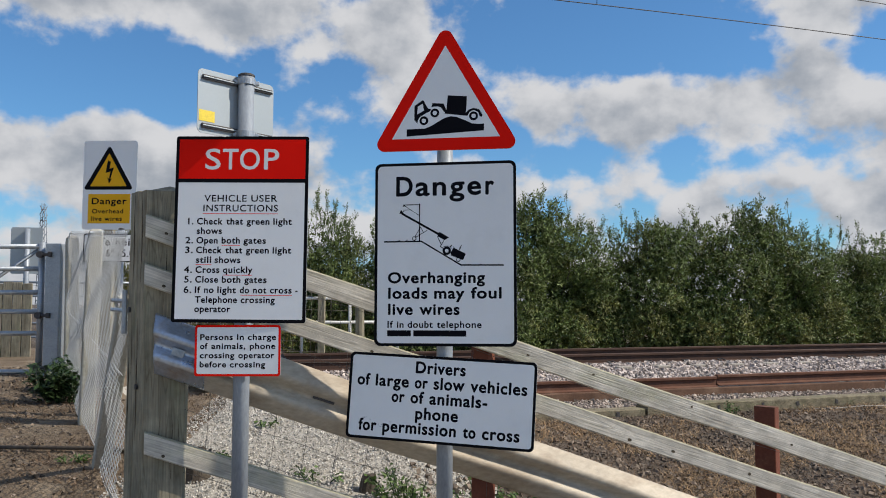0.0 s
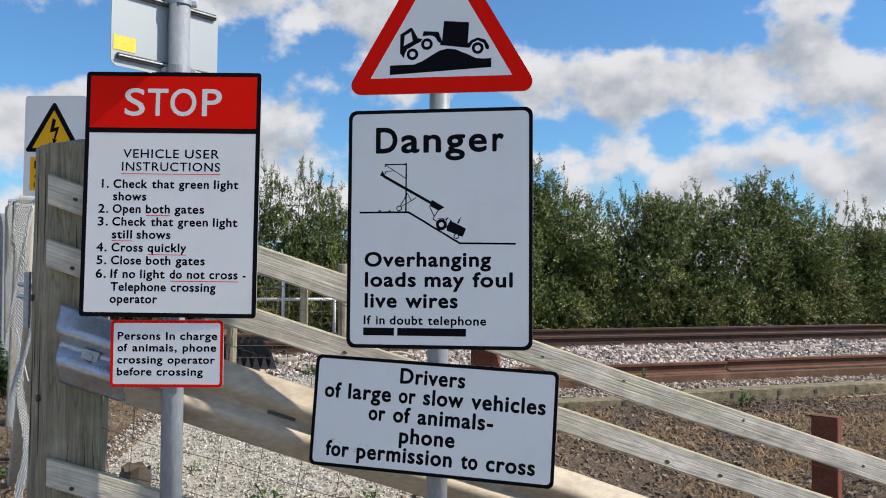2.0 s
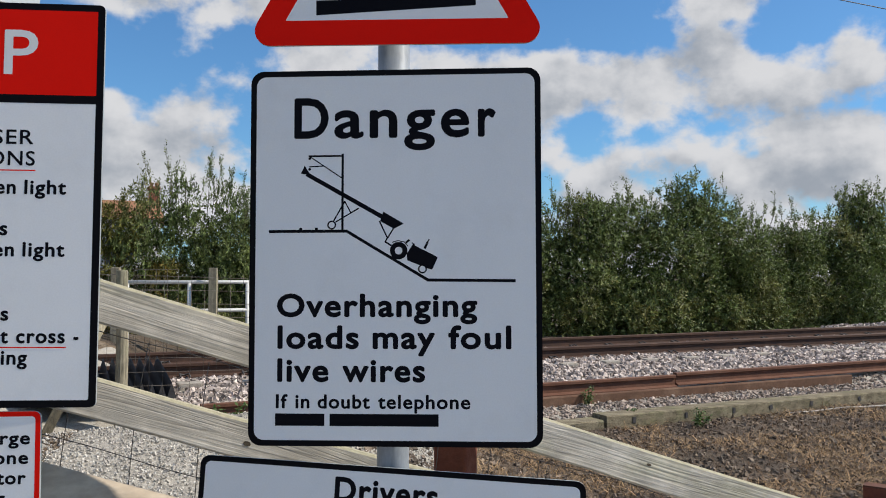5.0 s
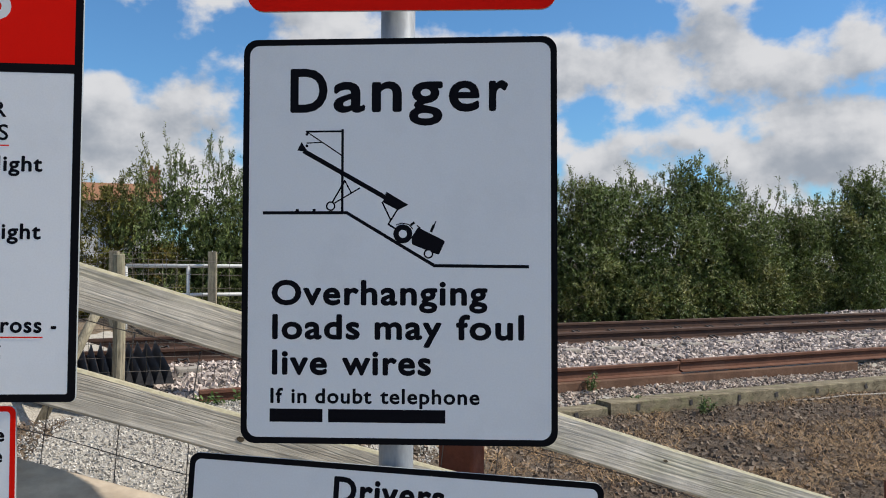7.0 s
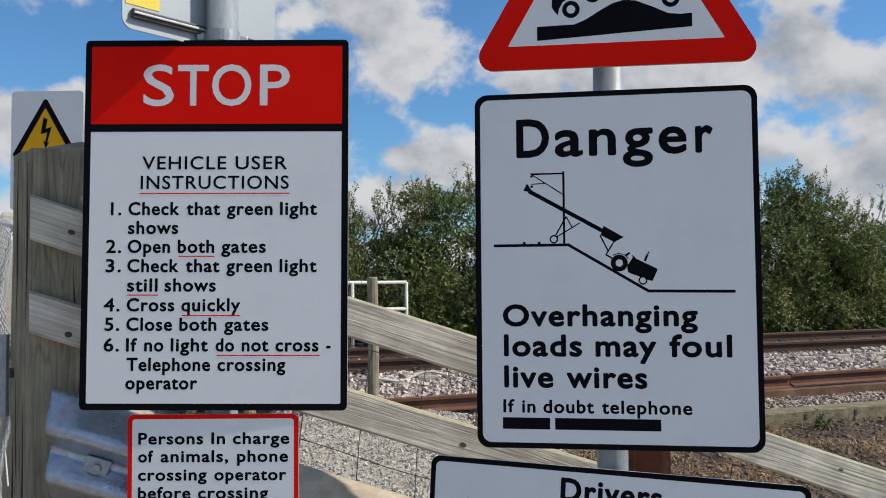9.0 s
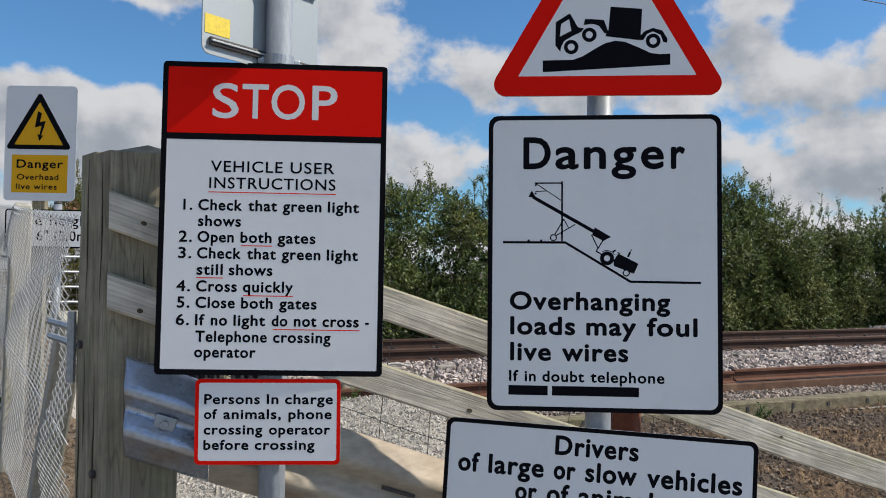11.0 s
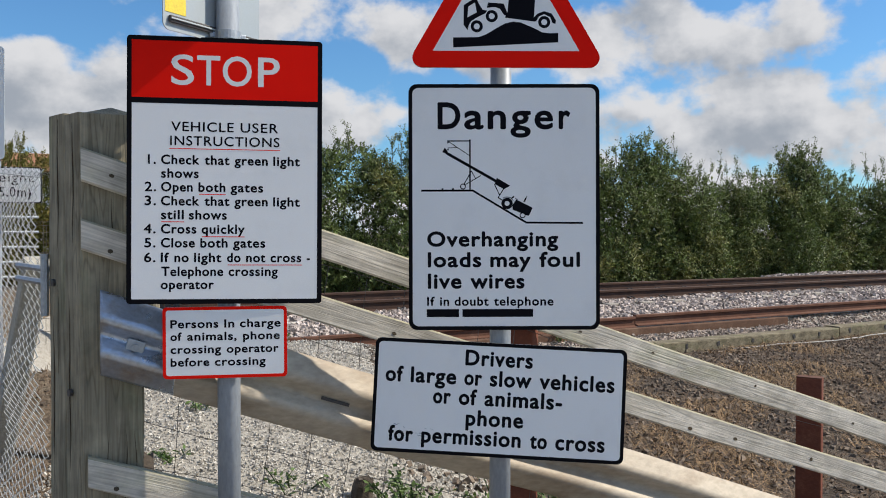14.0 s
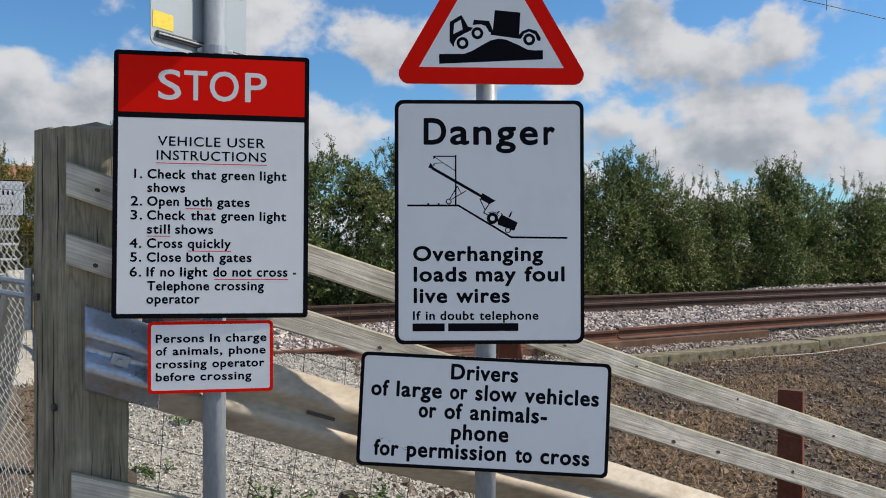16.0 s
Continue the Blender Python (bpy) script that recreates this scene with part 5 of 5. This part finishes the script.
def cpoint(t, z):
    p = CA + (CB - CA) * t
    return Vector((p.x, p.y, z))


clen = (CB - CA).length
lines = []
cell = 0.050
nz = 54
for k in range(int(clen / cell)):
    for sgn in (1,):
        pts = []
        for j in range(nz + 1):
            s = (k + (0.5 if (j + k) % 2 else -0.5) * 1.04 + 0.5) * cell
            t = s / clen
            bow = 0.02 * math.sin(s * 3 + j * 0.3)
            p = cpoint(t, 0.59 + 0.26 * t + 1.44 * j / nz + 0.05 * t)
            nrm = Vector((-(CB - CA).y, (CB - CA).x, 0)).normalized()
            pts.append(p + nrm * (bow + (0.004 if (j + k) % 2 else -0.004)))
        lines.append(pts)
tubes("mesh", lines, 0.0026, M_GWIRE, link, 3)
for z in (0.66, 1.30, 2.02):
    tubes("line_wire", [[cpoint(t, z - 0.02 + 0.31 * t) for t in np.linspace(0, 1, 12)]], 0.0025, M_GWIRE, link, 4)


def concrete_post(x, y, top, w, lean=0.0):
    b = ground_z(x, y)
    bm = bmesh.new()
    prof = round_poly(rect(-w / 2, -w / 2, w / 2, w / 2), 0.016, 3)
    levels = [b - 0.3, b + 0.5, top - 0.06, top - 0.02, top]
    sc = [1.08, 1.04, 1.0, 0.9, 0.62]
    rows = [[bm.verts.new((px * s + lean * (z - b), py * s, z)) for px, py in prof] for z, s in zip(levels, sc)]
    n = len(prof)
    for a, c in zip(rows, rows[1:]):
        for i in range(n):
            bm.faces.new((a[i], a[(i + 1) % n], c[(i + 1) % n], c[i]))
    bm.faces.new(rows[-1])
    bmesh.ops.recalc_face_normals(bm, faces=bm.faces)
    ob = part("concrete_post", bm, M_CONC, link)
    ob.matrix_local = pose(x, y, 0, 0, 0, 25)


concrete_post(-2.64, 6.28, 2.21, 0.105, 0.02)
concrete_post(-3.50, 7.98, 2.29, 0.12, -0.02)
strut_v = box_bm(0.10, 0.07, 1.30, (0, 0, 0), 0.012)
sv_ = part("concrete_strut", strut_v, M_CONC, link)
sv_.matrix_local = Matrix.Translation((-1.94, 4.96, 1.14)) @ Vector((-0.38, 0.62, -1.12)).to_track_quat("Z", "Y").to_matrix().to_4x4()
for z in (1.665, 1.615):
    vs, fs = tube_data([Vector((-1.60, 4.24, z)), Vector((-1.70, 4.42, z)), Vector((-1.80, 4.56, z + 0.004))], 0.012, 6)
    mesh_part("strap_hinge", mesh_from(vs, fs, "strap_hinge", M_GALV), link)
vs, fs = tube_data([Vector((-1.612, 4.235, 1.50)), Vector((-1.612, 4.235, 1.72))], 0.014, 8)
mesh_part("hinge_plate", mesh_from(vs, fs, "hinge_plate", M_GALV), link)

gate = empty_thing("crossing_gate", Matrix.Identity(4), "closed grey galvanised tubular steel crossing gate", "gate")
GY = 8.06
for z in (2.20, 1.985, 1.76, 1.575, 1.37, 1.005):
    tubes("bar", [[(-3.85, GY, z), (-7.3, GY + 0.1, z)]], 0.024, M_GALV, gate, 10)
tubes("stile", [[(-3.85, GY, 0.95), (-3.85, GY, 2.24)]], 0.03, M_GALV, gate, 10)
tubes("stile", [[(-7.3, GY + 0.1, 0.95), (-7.3, GY + 0.1, 2.24)]], 0.03, M_GALV, gate, 10)
tubes("brace", [[(-3.9, GY + 0.03, 2.17), (-5.6, GY + 0.08, 1.01)]], 0.018, M_GALV, gate, 8)
ghp = empty_thing("gate_hanging_post", pose(-3.715, 8.06, 0.83), "square galvanised steel gate hanging post", "post")
part("post", box_bm(0.14, 0.14, 1.75, (0, 0, 0.52), 0.008), M_GALV, ghp)
for z in (2.19, 1.61, 1.12):
    vs, fs = tube_data([Vector((-0.135, -0.03, z - 0.9)), Vector((-0.02, -0.08, z - 0.9))], 0.018, 8)
    h = mesh_part("hinge", mesh_from(vs, fs, "hinge", M_CLIPS), ghp)
    part("hinge_eye", prism(disc(-0.13, z - 0.9, 0.032, 10), -0.07, -0.01), M_CLIPS, h)
    part("hinge_nut", box_bm(0.03, 0.04, 0.05, (-0.02, -0.085, z - 0.9), 0.005), M_CLIPS, h)

# beyond the gate: a sign's back, a timber panel, the far gate
fb = empty_thing("far_sign_back", pose(-5.55, 11.2, 0.95, 0, 0, 8), "grey back of a sign on a post beyond the gate", "sign")
part("plate", prism(round_poly(rect(-0.20, 1.10, 0.20, 1.72), 0.03), 0.0, 0.004), M_ALU, fb)
tubes("post", [[(0.02, -0.04, 0), (0.02, -0.04, 1.7)]], 0.035, M_POST, fb, 12)
panel = empty_thing("board_fence", pose(-5.75, 11.0, 0.93, 0, 0, 4), "brown upright timber boards beyond the gate", "fence panel")
for k in range(6):
    part("board", box_bm(0.115, 0.03, 1.0 + 0.03 * math.sin(k * 2.3), (-0.3 + 0.125 * k, 0, 0.5), 0.006), M_WOOD_UP, panel)
fg = empty_thing("far_gate", Matrix.Identity(4), "distant grey tubular gate across the line", "gate")
for z in (1.05, 1.3, 1.55, 1.8, 2.05):
    tubes("bar", [[(-5.0, 16.2, z), (-8.6, 15.2, z)]], 0.025, M_GALV, fg, 6)
py = empty_thing("pylon", pose(-62.6, 132, 0.6) @ Matrix.Diagonal((0.6, 0.6, 0.86, 1)), "far steel lattice electricity pylon against the clouds", "pylon")
leg = []
for sx, sy in ((-1, -1), (1, -1), (1, 1), (-1, 1)):
    leg.append([(sx * 1.0, sy * 1.0, 0), (sx * 0.75, sy * 0.75, 12), (sx * 0.35, sy * 0.35, 19.6)])
for k in range(12):
    z, w = 1.6 * k, 1.0 - 0.03 * k
    leg += [[(-w, -w, z), (w, -w, z + 1.6)], [(w, -w, z), (-w, -w, z + 1.6)], [(-w, w, z), (w, w, z + 1.6)]]
leg += [[(-0.9, 0, 16.5), (0.9, 0, 16.5)], [(-0.7, 0, 18.5), (0.7, 0, 18.5)]]
tubes("lattice", leg, 0.09, M_PYLON, py, 4)

# netting posts, white pipe fence and trespass guards beyond
for x, y, top in ((-2.15, 9.9, 1.90), (-1.03, 10.42, 1.86)):
    b = Vector((x, y, ground_z(x, y)))
    t = empty_thing("round_fence_post", Matrix.Translation(b), "slim round timber fence post holding wire netting", "post", "slim posts by the track")
    vs, fs = tube_data([(0, 0, -0.2), (0.01, 0, (top - b.z) * 0.5), (0, 0, top - b.z - 0.01), (0, 0, top - b.z)], [0.058, 0.055, 0.053, 0.046], 12)
    mesh_part("shaft", mesh_from(vs, fs, "shaft", M_WOOD_UP, False), t)
strut = empty_thing("timber_strut", Matrix.Identity(4), "slanting timber strut propping the netting post", "strut")
tubes("strut_pole", [[(-2.21, 9.87, 1.62), (-2.75, 9.55, ground_z(-2.75, 9.55) - 0.05)]], 0.042, M_WOOD_UP, strut, 10)
net2 = empty_thing("trackside_netting", Matrix.Identity(4), "fine wire netting hung between slim posts", "wire netting")
lines = [[Vector((-3.9, 9.3, z)), Vector((-2.19, 9.9, z)), Vector((-1.03, 10.42, z - 0.04))] for z in np.linspace(0.85, 1.86, 9)]
for s in np.linspace(0, 1, 26):
    p = Vector((-3.9, 9.3, 0)) + (Vector((-1.03, 10.42, 0)) - Vector((-3.9, 9.3, 0))) * s
    lines.append([Vector((p.x, p.y + 0.03, 0.72)), Vector((p.x + 0.01, p.y + 0.03, 1.86))])
tubes("netting", lines, 0.0022, M_WIRE, net2, 3)
guards = empty_thing("trespass_guard", Matrix.Identity(4), "black ridged trespass guard panels laid beside the crossing", "trespass guard")
for k in range(15):
    c0 = track(-6.98 + 0.088 * k, -1.35)
    c1 = track(-6.98 + 0.088 * k, -0.25)
    w = TU * 0.043
    z0, z1 = 0.70, 0.84
    vs = [c0 - w, c0 + w, c0, c1 - w, c1 + w, c1]
    vs = [Vector((p.x, p.y, z)) for p, z in zip(vs, (z0, z0, z0 + 0.15, z1, z1, z1 + 0.17))]
    mesh_part("ridge", mesh_from(vs, [(0, 1, 2), (5, 4, 3), (0, 2, 5, 3), (1, 4, 5, 2), (0, 3, 4, 1)], "ridge", M_RUBBER), guards)
pf = empty_thing("pipe_fence", Matrix.Identity(4), "white painted pipe handrail along the far side", "fence")
pa, pz = track(-5.7, 3.45), track(-3.05, 3.45)
for z in (1.76, 1.33):
    tubes("pipe", [[(pa.x, pa.y, z), (pz.x, pz.y, z)]], 0.028, M_PIPE, pf, 8)
for s in (0.0, 0.33, 0.66, 1.0):
    p = pa + (pz - pa) * s
    tubes("upright", [[(p.x, p.y, 0.5), (p.x, p.y, 1.76)]], 0.028, M_PIPE, pf, 8)
for u in (-4.5, -5.87):
    p = track(u, 3.3)
    t = empty_thing("square_fence_post", Matrix.Translation((p.x, p.y, 0.5)), "square timber post beside the white pipe rail", "post", "far side posts")
    part("shaft", box_bm(0.12, 0.12, 1.55, (0, 0, 0.70), 0.01), M_WOOD_UP, t)
net3 = empty_thing("far_netting", Matrix.Identity(4), "fine netting on the far side fence", "wire netting")
lines = []
for z in np.linspace(0.7, 1.95, 9):
    a, b = track(-9.5, 3.35, z), track(-5.0, 3.35, z)
    lines.append([a, b])
for u in np.linspace(-9.5, -5.0, 30):
    lines.append([track(u, 3.35, 0.6), track(u, 3.35, 1.95)])
tubes("netting", lines, 0.003, M_WIRE, net3, 3)

# the house behind the hedge
hx, hy = -10.4, 36.0
house = empty_thing("house", pose(hx, hy, 0.25, 0, 0, 12), "white house with orange tiled roof behind the hedge", "house")
part("wall", box_bm(4.9, 6.0, 3.8, (0.4, 0, 1.9)), M_RENDER, house)
bm = bmesh.new()
rp_ = [(-2.3, -3.4, 3.70), (3.0, -3.4, 3.70), (3.0, 3.4, 3.70), (-2.3, 3.4, 3.70), (-2.0, 0, 4.6), (2.8, 0, 4.6)]
rv = [bm.verts.new(p) for p in rp_]
for f in ((0, 1, 5, 4), (2, 3, 4, 5), (1, 2, 5), (3, 0, 4), (3, 2, 1, 0)):
    bm.faces.new([rv[i] for i in f])
part("roof", bm, M_TILE, house)
ch = part("chimney", box_bm(0.42, 0.42, 1.2, (2.6, 0.2, 4.60), 0.02), M_BRICK, house)
part("chimney_cap", box_bm(0.50, 0.50, 0.09, (2.6, 0.2, 5.12), 0.01), M_BRICK, ch)
for s in (-0.1, 0.1):
    tubes("chimney_pot", [[(2.6 + s, 0.2, 5.16), (2.6 + s, 0.2, 5.36)]], 0.07, M_TILE, ch, 8)
for x in (-0.9, 1.5):
    wd = part("window", box_bm(1.1, 0.08, 1.1, (x, -3.02, 2.5), 0.01), M_PIPE, house)
    part("pane", box_bm(0.92, 0.04, 0.92, (x, -3.06, 2.5)), M_GLASS, wd)

# stumps, slab and plants
for x, y, top, r in ((-1.45, 4.98, 0.80, 0.075), (-0.44, 4.86, 0.68, 0.05), (-0.38, 5.3, 0.62, 0.04)):
    b = ground_z(x, y)
    t = empty_thing("rotten_stump", pose(x, y, b, 4, 6, 30), "dark rotten stump of an old fence post", "stump", "stumps behind the fence")
    prof = [(r * (1 + 0.25 * noise.noise(Vector((k * 1.1, x, y)))) * math.cos(k * 0.5236), r * (1 + 0.25 * noise.noise(Vector((k * 1.1, y, x)))) * math.sin(k * 0.5236)) for k in range(12)]
    bm = bmesh.new()
    rows = []
    for z, s in ((-0.1, 1.15), ((top - b) * 0.6, 1.0), (top - b, 0.85)):
        rows.append([bm.verts.new((px * s, pyy * s, z + (0.05 * noise.noise(Vector((px * 40, pyy * 40, z))) if z > 0 else 0))) for px, pyy in prof])
    for a, c in zip(rows, rows[1:]):
        for i in range(12):
            bm.faces.new((a[i], a[(i + 1) % 12], c[(i + 1) % 12], c[i]))
    bm.faces.new(rows[-1])
    bmesh.ops.recalc_face_normals(bm, faces=bm.faces)
    part("stump_wood", bm, M_STUMP, t)
sl = empty_thing("concrete_slab", pose(-0.72, 8.3, ground_z(-0.72, 8.3), 4, -3, 12), "pale broken concrete slab lying on the gravel", "slab")
part("slab_body", box_bm(0.55, 0.3, 0.07, (0, 0, 0.04), 0.012), M_CONC, sl)


def leafy(name, x, y, h, w, n, size, material, label, category):
    """A low leafy plant: stems and many small leaves."""
    rng = random.Random(int(x * 100 + y * 10))
    b = ground_z(x, y)
    t = empty_thing(name, pose(x, y, b), label, category)
    vs, fs, st = [], [], []
    for _ in range(max(4, n // 40)):
        a, r = rng.uniform(0, 6.28), rng.uniform(0, w)
        top = Vector((math.cos(a) * r, math.sin(a) * r, h * rng.uniform(0.5, 1.0)))
        st.append([(top.x * 0.4, top.y * 0.4, -0.02), (top.x * 0.75, top.y * 0.75, top.z * 0.6), tuple(top)])
        for _ in range(n // max(4, n // 40)):
            k = rng.uniform(0.15, 1.02)
            c = Vector((top.x * (0.4 + 0.6 * k), top.y * (0.4 + 0.6 * k), top.z * k)) + Vector((rng.gauss(0, size), rng.gauss(0, size), rng.gauss(0, size * 0.5)))
            nn = Vector((rng.gauss(0, 0.6), rng.gauss(0, 0.6), 1)).normalized()
            aa = nn.cross(Vector((rng.gauss(0, 1), rng.gauss(0, 1), 0.1))).normalized()
            bb = nn.cross(aa)
            s = size * rng.uniform(0.5, 1.1)
            o = len(vs)
            vs += [c - aa * s, c + bb * s * 0.45, c + aa * s, c - bb * s * 0.45]
            fs.append((o, o + 1, o + 2, o + 3))
    mesh_part("leaves", mesh_from(vs, fs, "leaves", material), t)
    tubes("stalk", st, 0.004, M_NETTLE, t, 4)


leafy("nettle_clump", -3.12, 6.95, 0.36, 0.26, 900, 0.04, M_NETTLE, "dark green nettle clump at the foot of the fence", "plant")
leafy("nettle_clump", -3.35, 7.35, 0.30, 0.22, 500, 0.04, M_NETTLE, "dark green nettle clump at the foot of the fence", "plant")
for x, y, h, w, n in ((3.52, 10.62, 0.20, 0.2, 200), (2.55, 11.34, 0.26, 0.11, 170), (2.9, 10.75, 0.15, 0.12, 90), (-0.2, 4.75, 0.22, 0.28, 420), (0.25, 4.8, 0.22, 0.3, 420), (-0.75, 4.95, 0.08, 0.2, 70), (-1.25, 5.35, 0.07, 0.2, 60),
                     (-1.3, 6.1, 0.08, 0.2, 60), (0.6, 4.95, 0.2, 0.3, 300), (-2.3, 5.3, 0.05, 0.12, 80), (-0.9, 7.6, 0.08, 0.2, 120), (5.4, 8.2, 0.22, 0.3, 220)):
    leafy("weed", x, y, h, w, n, 0.022, M_WEED, "small bright green weed growing in the stones", "weed")
gp = []
for _ in range(9000):
    x, y = random.uniform(-3.9, -1.75), random.uniform(4.3, 8.5)
    if noise.noise(Vector((x * 1.6, y * 1.6, 7.0))) > -0.1:
        gp.append((x, y, ground_z(x, y)))
blades("path_litter", gp, 0.085, 0.0028, M_DEAD, "brown dry litter and roots on the path", "litter", 1.0, 0.5)

# stones and roots on the path
gp = []
while len(gp) < 2600:
    x, y = random.uniform(-5.2, -1.75), random.uniform(4.2, 9.0)
    gp.append((x, y, ground_z(x, y) + random.uniform(-0.008, 0.006)))
stones("path_stones", gp, 0.013, M_EARTHSTONE, "small brown stones trodden into the path", "stones")
root = empty_thing("fallen_branch", Matrix.Identity(4), "thin brown fallen branch lying on the path", "branch")
tubes("branch", [[(-3.0, 5.6, ground_z(-3.0, 5.6) + 0.02), (-2.6, 5.5, ground_z(-2.6, 5.5) + 0.03), (-2.2, 5.55, ground_z(-2.2, 5.55) + 0.02), (-1.9, 5.45, ground_z(-1.9, 5.45) + 0.02)]], 0.014, M_STUMP, root, 6)
hose = empty_thing("pale_hose", Matrix.Identity(4), "short bent pale hose lying on the ballast", "hose")
hp_ = [track(-4.9 + 0.09 * k, -0.55 - 0.10 * math.sin(k * 0.55)) for k in range(12)]
tubes("hose_run", [[(p.x, p.y, ground_z(p.x, p.y) + 0.05 + 0.03 * math.sin(k * 0.8)) for k, p in enumerate(hp_)]], 0.016, M_ROPE, hose, 8)
